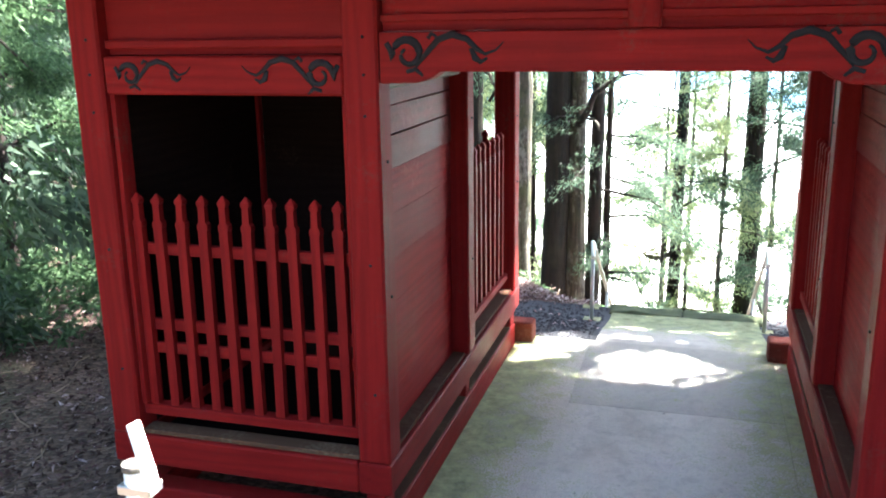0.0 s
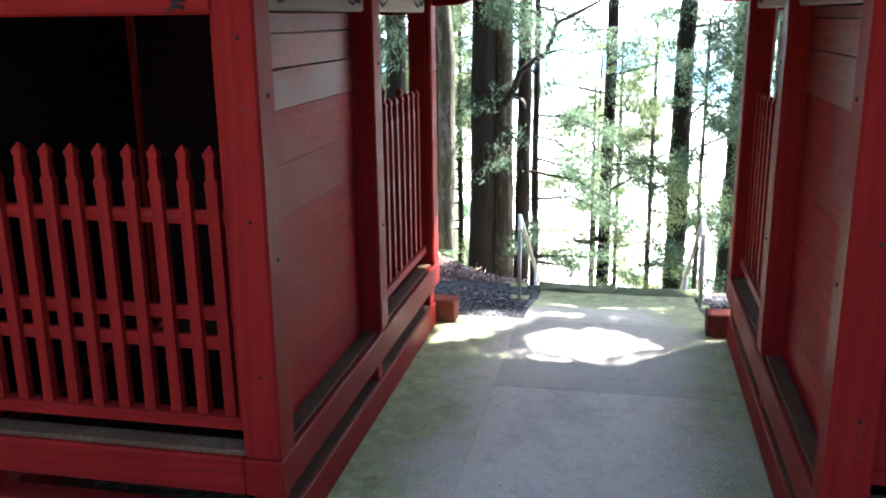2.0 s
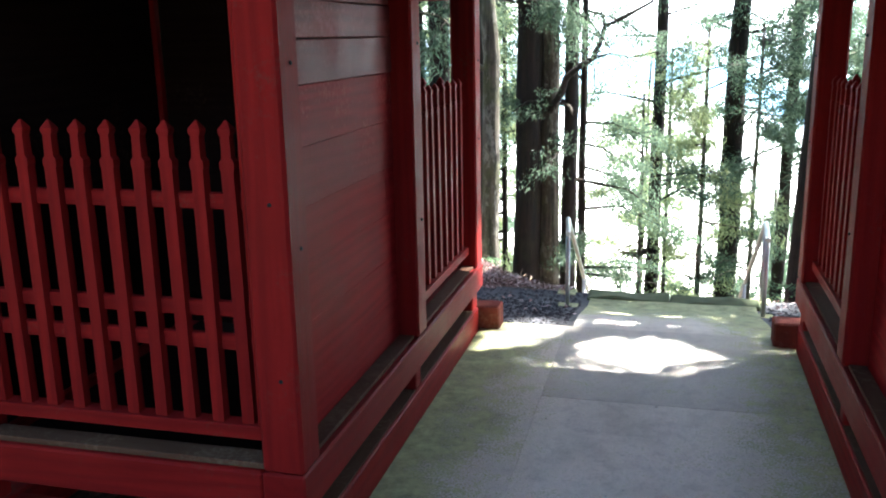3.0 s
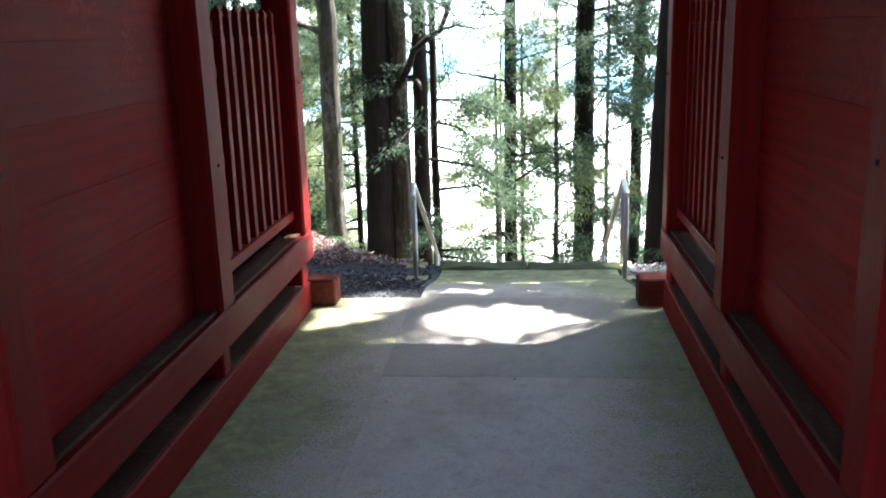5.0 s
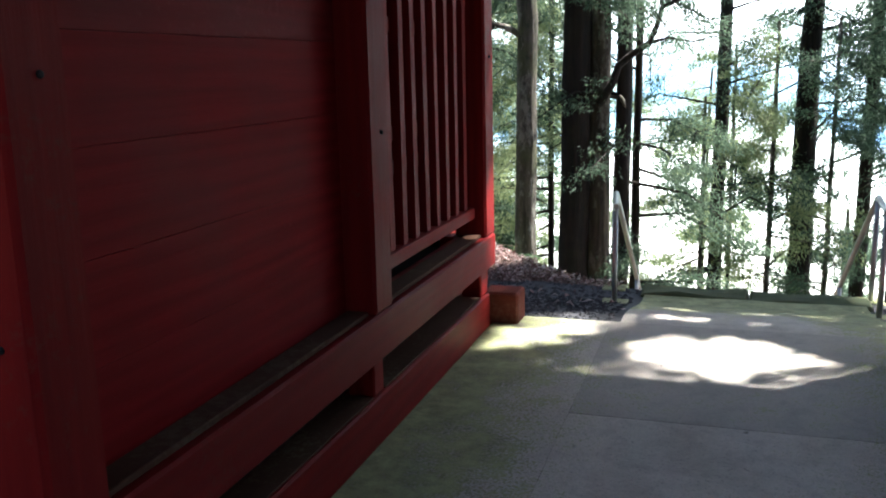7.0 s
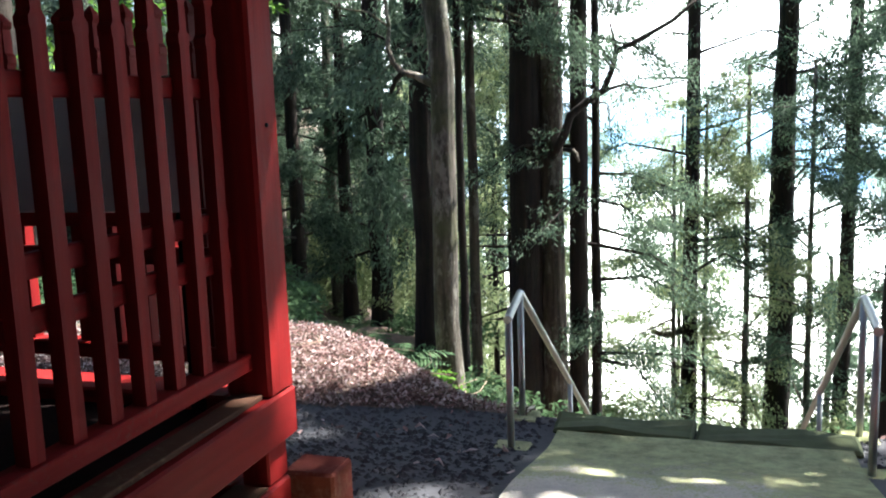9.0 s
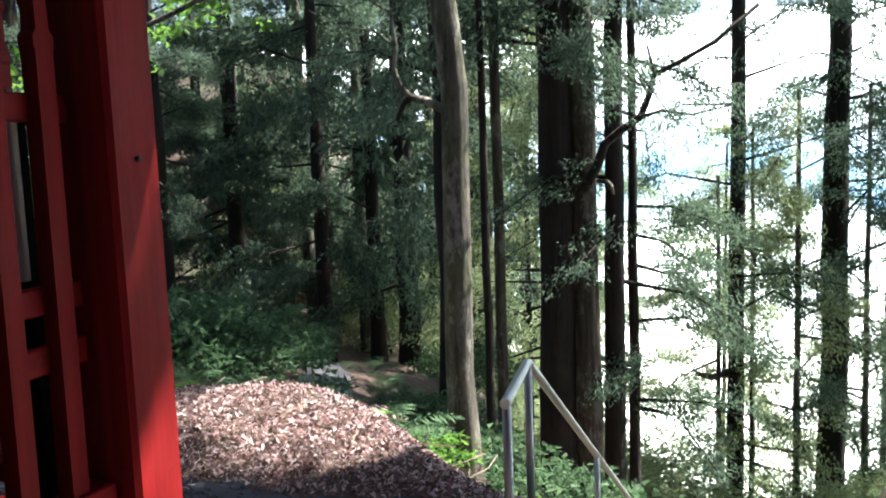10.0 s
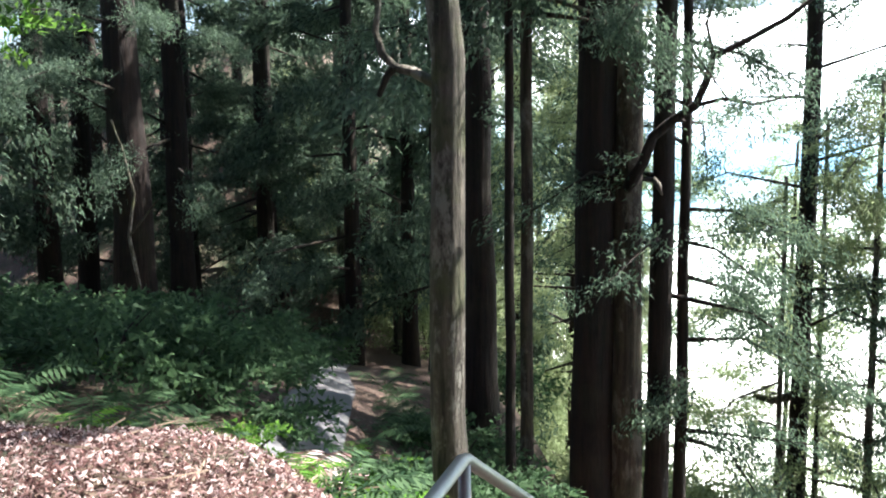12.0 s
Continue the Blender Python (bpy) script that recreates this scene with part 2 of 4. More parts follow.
# ---------------- mesh helpers ----------------
def finish(name, bm, mat, parent=None, label=""):
    me = bpy.data.meshes.new(name)
    bm.normal_update()
    bm.to_mesh(me)
    bm.free()
    me.materials.append(mat)
    ob = new(name, me)
    if parent:
        ob.parent = parent
    if label:
        ob["label"] = label
    return ob


part = finish


def box(bm, x0, x1, y0, y1, z0, z1, bevel=0.006):
    r = bmesh.ops.create_cube(bm, size=1)
    bmesh.ops.scale(bm, vec=(x1 - x0, y1 - y0, z1 - z0), verts=r["verts"])
    bmesh.ops.translate(bm, vec=((x0 + x1) / 2, (y0 + y1) / 2, (z0 + z1) / 2), verts=r["verts"])
    if bevel:
        edges = list({e for v in r["verts"] for e in v.link_edges})
        bmesh.ops.bevel(bm, geom=edges, offset=bevel, segments=1, affect="EDGES")


def timber(name, x0, x1, y0, y1, z0, z1, mat, parent=None, bevel=0.008, label=""):
    bm = bmesh.new()
    box(bm, x0, x1, y0, y1, z0, z1, bevel)
    return part(name, bm, mat, parent, label)


def empty(name, label, category, group="", kind="", at=(0, 0, 0)):
    ob = new(name)
    ob.location = at
    return tagged(ob, label, category, group, kind)


def tube(bm, pts, radii, sides=8, cap=True):
    """A tapered round bar through the points."""
    rings = []
    for i, p in enumerate(pts):
        d = (pts[min(i + 1, len(pts) - 1)] - pts[max(i - 1, 0)]).normalized()
        a = d.orthogonal().normalized() if abs(d.z) > 0.95 else d.cross(Vector((0, 0, 1))).normalized()
        c = d.cross(a)
        rings.append([bm.verts.new(p + radii[i] * (math.cos(k * math.tau / sides) * a + math.sin(k * math.tau / sides) * c)) for k in range(sides)])
    for a, b in zip(rings, rings[1:]):
        for k in range(sides):
            bm.faces.new((a[k], a[(k + 1) % sides], b[(k + 1) % sides], b[k])).smooth = True
    if cap:
        bm.faces.new(rings[0][::-1]), bm.faces.new(rings[-1])


# ---------------- ground ----------------
def smooth(a, b, x):
    t = min(1, max(0, (x - a) / (b - a)))
    return t * t * (3 - 2 * t)


def height(x, y):
    z = -0.27 * smooth(7.5, 9.4, y)
    edge = 9.5 + 1.25 * smooth(-1.0, -3.0, x) + 1.2 * smooth(-4.5, -7.5, x) + 2.0 * smooth(1.2, 3.0, x) - 1.5 * smooth(3.0, 7.0, x)
    if y > edge:
        left = smooth(-2.6 - 0.25 * max(0, y - edge - 12), -5.8 - 0.8 * max(0, y - edge - 12), x)
        s, d = 0.62 * (1 - left) + 0.27 * left, y - edge
        z -= s * d if d < 34 else s * 34 + 0.06 * (d - 34)
    z += 0.17 * math.exp(-((x + 3.1) / 2.2) ** 2 - ((y - 10.5) / 1.3) ** 2)
    z += 16 * smooth(-7, -24, x) * smooth(23, 46, y)
    start = 2.05 - 2.0 * smooth(2.0, 6.0, abs(x + 0.2))
    if y < start:
        z += 0.46 * (start - max(y, -16))
    z += 1.2 * smooth(-9, -22, x) * smooth(14, 2, y)
    wild = smooth(1.2, 3.5, abs(x + 0.2)) * (smooth(3.2, 4.5, abs(x + 0.2)) if 3 < y < 7.5 else 1)
    far = smooth(9.2, 12, y)
    z += 0.12 * max(wild, far) * (noise.noise((x * 0.5, y * 0.5, 0)) + 0.5 * noise.noise((x * 1.7, y * 1.7, 3)))
    return z - 0.05


def ground():
    bm = bmesh.new()
    ax = [math.copysign(abs(u) ** 2.6 * 600, u) for u in np.linspace(-1, 1, 231)]
    xs, ys = [x - 1 for x in ax], [y + 10 for y in ax]
    g = [[bm.verts.new((x, y, height(x, y))) for x in xs] for y in ys]
    for a, b in zip(g, g[1:]):
        for i in range(len(xs) - 1):
            bm.faces.new((a[i], a[i + 1], b[i + 1], b[i])).smooth = True
    return tagged(finish("ground", bm, soil), "brown forest floor of fallen leaves falling away downhill", "ground", kind="structure")


ground()

# ---------------- the gate ----------------
XL, XR = -1.405, 1.01                  # faces of the sills and posts beside the passage
YF, YM, YB = 3.56, 5.36, 7.25          # front face, near face of the middle posts, rear face
P, W = 0.2, 1.84                       # post width, width of a flank
Z_BASE, Z_SILL0, Z_SILL1 = 0.205, 0.375, 0.57
gate = empty("shrine_gate", "weathered red-painted wooden shrine gate with picket bays", "gate")


def picket_mesh(h, w, d):
    """A slat with a spear-shaped head above two small shoulders."""
    prof = [(0, w), (h - 0.205, w), (h - 0.195, w * 1.16), (h - 0.17, w * 1.16), (h - 0.155, w * 0.74), (h - 0.065, w * 0.7), (h - 0.05, w * 0.98), (h - 0.035, w * 0.95), (h, 0.006)]
    bm = bmesh.new()
    rows = []
    for z, ww in prof:
        dd = min(d, ww * 1.1)
        rows.append([bm.verts.new((sx * ww / 2, sy * dd / 2, z)) for sx, sy in ((-1, -1), (1, -1), (1, 1), (-1, 1))])
    for a, b in zip(rows, rows[1:]):
        for k in range(4):
            bm.faces.new((a[k], a[(k + 1) % 4], b[(k + 1) % 4], b[k]))
    bm.faces.new(rows[0][::-1]), bm.faces.new(rows[-1])
    me = bpy.data.meshes.new("picket")
    bm.normal_update()
    bm.to_mesh(me)
    bm.free()
    me.materials.append(red_z)
    return me


PICKET = picket_mesh(1.325, 0.056, 0.048)


def fence(a, b, fixed, along, count, inner, z=0.685, plate=True):
    """A picket fence from a to b along x or y; its rails are nailed on the inner side (+1 or -1)."""
    def bar(name, z0, z1, half, parent, off=0.0):
        if along == "x":
            return timber(name, a, b, fixed - half + off, fixed + half + off, z0, z1, red_x, parent, 0.005)
        return timber(name, fixed - half + off, fixed + half + off, a, b, z0, z1, red_y, parent, 0.005)
    f = bar("picket_fence", z, z + 0.065, 0.045, gate)
    for z0 in (1.075, 1.225, 1.70):
        bar("rail", z0, z0 + 0.07, 0.018, f, inner * 0.03)
    for i in range(count):
        p = new("picket", PICKET)
        u = a + (b - a) * (i + 0.45) / (count + 0.1)
        p.parent = f
        p.location = (u, fixed, z + 0.065) if along == "x" else (fixed, u, z + 0.065)
        p.rotation_euler = (random.uniform(-0.005, 0.005), random.uniform(-0.007, 0.007), (0 if along == "x" else math.pi / 2) + random.uniform(-0.05, 0.05))


def boards(a, b, fixed, along, z0, z1, side, mats, change=1.93):
    """Horizontal boards, each its own piece, between two posts; the lower ones are painted tight together."""
    lo, hi = sorted((fixed + side * 0.03, fixed + side * 0.04))
    w = timber("board_wall", lo, hi, a, b, z0, z1, shade_y, gate, 0) if along == "y" else timber("board_wall", a, b, lo, hi, z0, z1, shade_x, gate, 0)
    z = z0
    while z < z1 - 0.02:
        hgt = min(random.choice((0.13, 0.17, 0.2, 0.24)) if z > change else 0.27, z1 - z)
        if z1 - z - hgt < 0.05:
            hgt = z1 - z
        top = z > change
        j, gap, tilt = (random.uniform(0, 0.009), random.choice((0.001, 0.002, 0.004)), random.uniform(-0.004, 0.004)) if top else (random.uniform(0, 0.001), 0.0003, 0)
        lo, hi = sorted((fixed + side * 0.028, fixed - side * j))
        mat = mats[1] if top else mats[2] if len(mats) > 2 and z > change - 0.5 else mats[0]
        if along == "y":
            o = timber("board", lo, hi, a, b, z + gap, z + hgt - gap, mat, w, 0.004 if top else 0.0012)
        else:
            o = timber("board", a, b, lo, hi, z + gap, z + hgt - gap, mat, w, 0.004)
        o.rotation_euler = (tilt, 0, 0) if along == "y" else (0, tilt, 0)
        o.location = (0, 0, -tilt * (a + b) / 2) if along == "y" else (0, 0, tilt * (a + b) / 2)
        z += hgt


def gate_side(sx, x_face):
    """One of the two flanks: sx = -1 or 1 points away from the passage."""
    def span(u0, u1):
        return sorted((x_face + sx * u0, x_face + sx * u1))
    for y0 in (YF, YM, YB - P):
        for u in (0.0, W - P):
            x0, x1 = span(u + 0.004, u + P - 0.004)
            timber("post", x0, x1, y0 + 0.004, y0 + P - 0.004, Z_SILL1, 3.6, red_z, gate, 0.014)
    for z0, z1, grow, name in ((-0.02, Z_BASE, -0.03, "ground_beam"), (Z_SILL0, Z_SILL1, 0.0, "sill_beam")):
        for u in (0.0, W - P):
            x0, x1 = span(u - (grow if u == 0 else 0), u + P + (grow if u else 0))
            timber(name, x0, x1, YF - grow, YB + grow, z0, z1, red_y, gate, 0.01)
        x0, x1 = span(P + 0.003, W - P - 0.003)
        timber(name, x0, x1, YF - grow, YF + P, z0, z1, red_x, gate, 0.01)
        timber(name, x0, x1, YB - P, YB + grow, z0, z1, red_x, gate, 0.01)
    for y0 in (YF + 0.02, YM + 0.05, YB - 0.18):
        for u in (0.045, W - 0.17):
            x0, x1 = span(u, u + 0.12)
            timber("stub_post", x0, x1, y0, y0 + (0.16 if y0 != YM + 0.05 else 0.11), Z_BASE, Z_SILL0, red_z, gate, 0.008)
    x0, x1 = span(-0.13, 0.1)
    timber("corner_block", x0, x1, YB + 0.02, YB + 0.22, -0.02, 0.19, old_red, gate, 0.012)
    # dusty ledges on the beams
    x0, x1 = span(0.045, P - 0.01)
    timber("ledge", x0, x1, YF + 0.2, YM + 0.04, Z_BASE + 0.001, Z_BASE + 0.008, dusty, gate, 0.002)
    timber("ledge", x0, x1, YM + 0.17, YB - 0.19, Z_BASE + 0.001, Z_BASE + 0.008, dusty, gate, 0.002)
    x0, x1 = span(0.035, 0.13)
    timber("ledge", x0, x1, YF + P, YM, Z_SILL1 + 0.001, Z_SILL1 + 0.022, dusty, gate, 0.004)
    timber("ledge", x0, x1, YM + P, YB - P, Z_SILL1 + 0.001, Z_SILL1 + 0.022, dusty, gate, 0.004)
    x0, x1 = span(P, W - P)
    timber("ledge", x0, x1, YF + 0.03, YF + 0.15, Z_SILL1 + 0.001, Z_SILL1 + 0.03, dusty_x, gate, 0.004)
    # passage side: boards in front, pickets behind
    boards(YF + P, YM, x_face + sx * 0.135, "y", Z_SILL1, 2.66, sx, (maroon, bare_y, half_worn))
    fence(YM + P, YB - P, x_face + sx * 0.115, "y", 9, sx)
    # front bay, rear bay, outer side
    fence(x0, x1, YF + 0.115, "x", 10, 1)
    fence(x0, x1, YB - 0.115, "x", 10, -1)
    boards(x0, x1, YM + 0.1, "x", Z_SILL1, 3.595, -1, (shade_x, shade_x), 0)
    boards(YF + P, YM, x_face + sx * (W - 0.135), "y", Z_SILL1, 3.595, -sx, (shade_y, shade_y))
    fence(YM + P, YB - P, x_face + sx * (W - 0.115), "y", 9, -sx)
    xa, xb = span(P, W - P)
    timber("bay_floor", xa, xb, YF + 0.2, YB - 0.2, Z_SILL1 - 0.1, Z_SILL1 - 0.06, shade_x, gate, 0)
    # jamb strips in the front bay
    a0, a1 = span(P, P + 0.03)
    timber("jamb", a0, a1, YF + 0.06, YF + 0.17, 0.76, 2.65, red_z, gate, 0.004)
    a0, a1 = span(W - P - 0.03, W - P)
    timber("jamb", a0, a1, YF + 0.05, YF + 0.17, 0.76, 2.65, red_z, gate, 0.004)
    # lintels
    for y0 in (YF + 0.02, YB - 0.15):
        timber("lintel", x0, x1, y0, y0 + 0.13, 2.65, 2.86, red_x, gate, 0.012)
        timber("upper_panel", x0, x1, y0 + 0.07, y0 + 0.1, 2.865, 3.6, red_x, gate, 0)
        timber("moulding", x0, x1, y0 + 0.03, y0 + 0.066, 2.9, 2.945, red_x, gate, 0.006)
    a0, a1 = span(0.05, 0.17)
    timber("side_lintel", a0, a1, YF + P, YM, 2.665, 2.86, grey_wood, gate, 0.012)
    timber("side_lintel", a0, a1, YM + P, YB - P, 2.665, 2.86, grey_wood, gate, 0.012)
    timber("side_panel", a0 + 0.04, a1 - 0.04, YF + P, YM, 2.865, 3.6, bare_y, gate, 0)
    timber("side_panel", a0 + 0.04, a1 - 0.04, YM + P, YB - P, 2.865, 3.6, bare_y, gate, 0)


def rainbow_beam(y0):
    """The passage lintel: its underside drops at both ends in a short curve."""
    x0, x1 = XL + 0.002, XR - 0.002
    low = [(x0, 2.715), (x0 + 0.2, 2.72), (x0 + 0.27, 2.74), (x0 + 0.32, 2.775), (x1 - 0.32, 2.775), (x1 - 0.27, 2.74), (x1 - 0.2, 2.72), (x1, 2.715)]
    prof = low + [(x1, 2.97), (x0, 2.97)]
    bm = bmesh.new()
    a = [bm.verts.new((x, y0, z)) for x, z in prof]
    b = [bm.verts.new((x, y0 + 0.14, z)) for x, z in prof]
    n = len(prof)
    for i in range(n):
        bm.faces.new((a[i], b[i], b[(i + 1) % n], a[(i + 1) % n]))
    bm.faces.new(a), bm.faces.new(b[::-1])
    bmesh.ops.recalc_face_normals(bm, faces=bm.faces)
    bmesh.ops.bevel(bm, geom=list(bm.edges), offset=0.006, segments=1, affect="EDGES")
    part("passage_lintel", bm, red_x, gate)


def scroll(cx, cz, flip, size):
    """A carved and blackened vine scroll, cut as a flat raised band on the lintel's face."""
    bm = bmesh.new()
    def stroke(pts, w0, w1):
        ps = [Vector((cx + flip * size * x, YF - 0.001, cz + size * z)) for x, z in pts]
        k = len(ps)
        tube(bm, ps, [size * (w0 + (w1 - w0) * abs(2 * i / (k - 1) - 0.7)) for i in range(k)], 6)
    curl = [(0.12 + 0.17 * math.cos(a) * k, -0.02 + 0.17 * math.sin(a) * k) for a, k in zip(np.linspace(3.4, -4.2, 20), np.linspace(1.05, 0.35, 20))]
    stroke([(-0.12, 0.1), (-0.07, 0.02)] + curl, 0.05, 0.025)
    stroke([(0.2, -0.14), (0.33, 0.0), (0.45, 0.13), (0.6, 0.18), (0.76, 0.13), (0.86, 0.03), (0.95, -0.02), (1.06, 0.02), (1.14, 0.1)], 0.045, 0.014)
    stroke([(0.80, 0.04), (0.84, -0.06), (0.9, -0.1), (0.97, -0.06)], 0.04, 0.02)
    stroke([(0.1, -0.2), (0.2, -0.17), (0.28, -0.24)], 0.035, 0.02)
    stroke([(0.34, 0.14), (0.38, 0.19), (0.43, 0.16)], 0.03, 0.02)
    for v in bm.verts:
        v.co.y = YF + 0.014 + (v.co.y - YF) * 0.25
    return part("carved_scroll", bm, black_paint, gate, "blackened carved vine scroll")


def nail(x, y, z, face):
    """A dark round nail cap; face: the way it looks, as a unit axis."""
    bm = bmesh.new()
    a, d = Vector((x, y, z)), Vector(face)
    tube(bm, [a, a + d * 0.006, a + d * 0.009], [0.009, 0.0085, 0.004], 8)
    part("nail_cap", bm, black_paint, gate)


def side_scroll(x, y, z, flip, sx):
    """A small blackened hook carved at the end of a side lintel."""
    bm = bmesh.new()
    pts = [(0.0, 0.0), (0.05, -0.03), (0.1, -0.02), (0.12, 0.02), (0.09, 0.045), (0.06, 0.03)]
    tube(bm, [Vector((x, y + flip * u, z + v)) for u, v in pts], [0.012, 0.011, 0.01, 0.009, 0.007, 0.004], 6)
    tube(bm, [Vector((x, y + flip * u, z + v)) for u, v in ((0.1, -0.02), (0.17, -0.045), (0.24, -0.03), (0.3, 0.0))], [0.008, 0.01, 0.008, 0.003], 6)
    part("carved_hook", bm, black_paint, gate, "blackened carved hook")


gate_side(-1, XL)
for x in (XL - 0.1, XL - W + 0.1, XR + 0.1):
    for z in (1.0, 1.75, 2.55, 2.76, 2.95):
        nail(x + 0.02, YF + 0.004, z, (0, -1, 0))
for sx, xf in ((-1, XL), (1, XR)):
    for y, z in ((YF + 0.11, 1.55), (YF + 0.11, 2.3), (YM + 0.12, 1.3), (YM + 0.12, 2.35), (YB - 0.1, 1.6), (YB - 0.1, 2.2)):
        nail(xf + sx * 0.004, y, z, (-sx, 0, 0))
    for y, flip in ((YF + P + 0.06, 1), (YM - 0.06, -1), (YM + P + 0.06, 1), (YB - P - 0.06, -1)):
        side_scroll(xf + sx * 0.05, y, 2.75, flip, sx)
gate_side(1, XR)
rainbow_beam(YF + 0.02)
rainbow_beam(YB - 0.16)
for cx, cz, flip, size in ((XL + 0.1, 2.87, 1, 0.48), (XR - 0.1, 2.87, -1, 0.48), (-2.92, 2.765, 1, 0.38), (-1.68, 2.765, -1, 0.44), (1.3, 2.765, 1, 0.44), (2.52, 2.765, -1, 0.38)):
    scroll(cx, cz, flip, size)
for y0 in (YF + 0.09, YB - 0.1):
    timber("upper_panel", XL, XR, y0, y0 + 0.03, 2.975, 3.6, red_x, gate, 0)
    timber("moulding", XL, XR, y0 - 0.035, y0 - 0.003, 3.02, 3.06, red_x, gate, 0.006)
timber("strut", -0.17, -0.02, YF + 0.03, YF + 0.1, 2.974, 3.6, red_z, gate, 0.008)
timber("ceiling_board", XL - W - 0.5, XR + W + 0.5, YF - 1.35, YB + 0.85, 3.6, 3.66, shade_x, gate, 0)
for i in range(30):
    xr = XL - W - 0.4 + i * (XR - XL + 2 * W + 0.8) / 29
    for ya, yb in ((YF - 1.3, YF - 0.01), (YB + 0.01, YB + 0.82)):
        timber("rafter", xr - 0.035, xr + 0.035, ya, yb, 3.5, 3.598, red_y, gate, 0.006)


def roof():
    bm = bmesh.new()
    # front eave is out of view, lengthened to shade the lintels
    x0, x1, y0, y1, ym = XL - W - 0.55, XR + W + 0.55, YF - 1.4, YB + 0.9, (YF + YB) / 2
    rows = []
    for f in np.linspace(0, 1, 9):
        z = 3.67 + 1.75 * f ** 1.5
        rows.append((f, z))
    def ring(f, z):
        ix = 0.9 * f
        return [bm.verts.new(p) for p in ((x0 + ix, y0 + (ym - y0) * f, z), (x1 - ix, y0 + (ym - y0) * f, z), (x1 - ix, y1 + (ym - y1) * f, z), (x0 + ix, y1 + (ym - y1) * f, z))]
    rings = [ring(0, 3.61)] + [ring(f, z) for f, z in rows[:-1]] + [ring(0.99, rows[-1][1])]
    for a, b in zip(rings, rings[1:]):
        for k in range(4):
            bm.faces.new((a[k], a[(k + 1) % 4], b[(k + 1) % 4], b[k]))
    bm.faces.new(rings[-1])
    for v in rings[0]:
        v.co.z = 3.665
    part("roof", bm, roofing, gate)


roof()

# the pale board that stands against the rear pickets
nb = empty("notice_board", "plain pale grey board against the rear pickets", "board")
timber("panel", -2.95, -1.68, YB - 0.245, YB - 0.22, 1.29, 1.79, board_grey, nb, 0.004)
for x in (-2.9, -1.72):
    timber("leg", x - 0.03, x + 0.03, YB - 0.218, YB - 0.18, 0.51, 1.78, shade_x, nb, 0.004)

# ---------------- concrete floor and the slab behind ----------------
bm = bmesh.new()
box(bm, XL - 0.05, XR + 0.05, 1.9, 7.46, -0.4, -0.02, 0)
floor = tagged(finish("floor", bm, stone), "grey concrete passage floor with green moss at its edges", "floor", kind="structure")


def slab(x0, x1, y0, y1, z1=0.0, mat=None):
    bm = bmesh.new()
    nx, ny = max(2, int((x1 - x0) / 0.12)), max(2, int((y1 - y0) / 0.12))
    g = []
    for j in range(ny + 1):
        row = []
        for i in range(nx + 1):
            x, y = x0 + (x1 - x0) * i / nx, y0 + (y1 - y0) * j / ny
            e = 0.0015 if i in (0, nx) or j in (0, ny) else 0.0
            chip = 0.004 * noise.noise((x * 6, y * 6, 1)) if e else 0
            row.append(bm.verts.new((x + (chip if i in (0, nx) else 0), y + (chip if j in (0, ny) else 0), z1 - e * 0.4 + 0.004 * noise.noise((x * 1.5, y * 1.5, 9)))))
        g.append(row)
    for a, b in zip(g, g[1:]):
        for i in range(nx):
            bm.faces.new((a[i], a[i + 1], b[i + 1], b[i]))
    edge = [e for e in bm.edges if e.is_boundary]
    ex = bmesh.ops.extrude_edge_only(bm, edges=edge)
    bmesh.ops.translate(bm, vec=(0, 0, -0.15), verts=[v for v in ex["geom"] if isinstance(v, bmesh.types.BMVert)])
    return part("slab", bm, mat or concrete_mat, floor)


slab(-0.733, 0.93, 1.9, 5.957)
slab(-0.733, 0.93, 5.96, 7.46, 0.001, older_concrete)
slab(XL - 0.03, -0.735, 1.9, 7.46, 0.0)
slab(0.932, XR + 0.05, 1.9, 7.3, -0.003)
bm = bmesh.new()
nx, ny = 12, 14
g = [[bm.verts.new((-0.68 + 1.6 * i / nx, 7.463 + 1.66 * j / ny, -0.25 * smooth(0, 1, j / ny) - 0.002 + 0.006 * noise.noise((i * 0.4, j * 0.4, 5)))) for i in range(nx + 1)] for j in range(ny + 1)]
for a, b in zip(g, g[1:]):
    for i in range(nx):
        bm.faces.new((a[i], a[i + 1], b[i + 1], b[i]))
ex = bmesh.ops.extrude_edge_only(bm, edges=[e for e in bm.edges if e.is_boundary])
bmesh.ops.translate(bm, vec=(0, 0, -0.35), verts=[v for v in ex["geom"] if isinstance(v, bmesh.types.BMVert)])
tagged(finish("pavement", bm, concrete_mat), "sloping concrete slab in dappled sun behind the gate", "pavement", kind="structure")


def edge_stone(x0, x1, y0, y1, z1, name="kerb_stone", label="dark green mossy kerb stone at the top of the steps", group="kerb stones"):
    bm = bmesh.new()
    box(bm, x0, x1, y0, y1, z1 - 0.4, z1, 0.02)
    bmesh.ops.subdivide_edges(bm, edges=list(bm.edges), cuts=2, use_grid_fill=True)
    for v in bm.verts:
        v.co += Vector([0.03 * noise.noise(v.co * 4 + Vector((k * 7, 0, 0))) for k in range(3)])
    return tagged(finish(name, bm, moss_stone), label, "stone", group, "structure")


edge_stone(-0.72, 0.1, 9.13, 9.4, -0.235)
edge_stone(0.11, 0.98, 9.13, 9.38, -0.245)
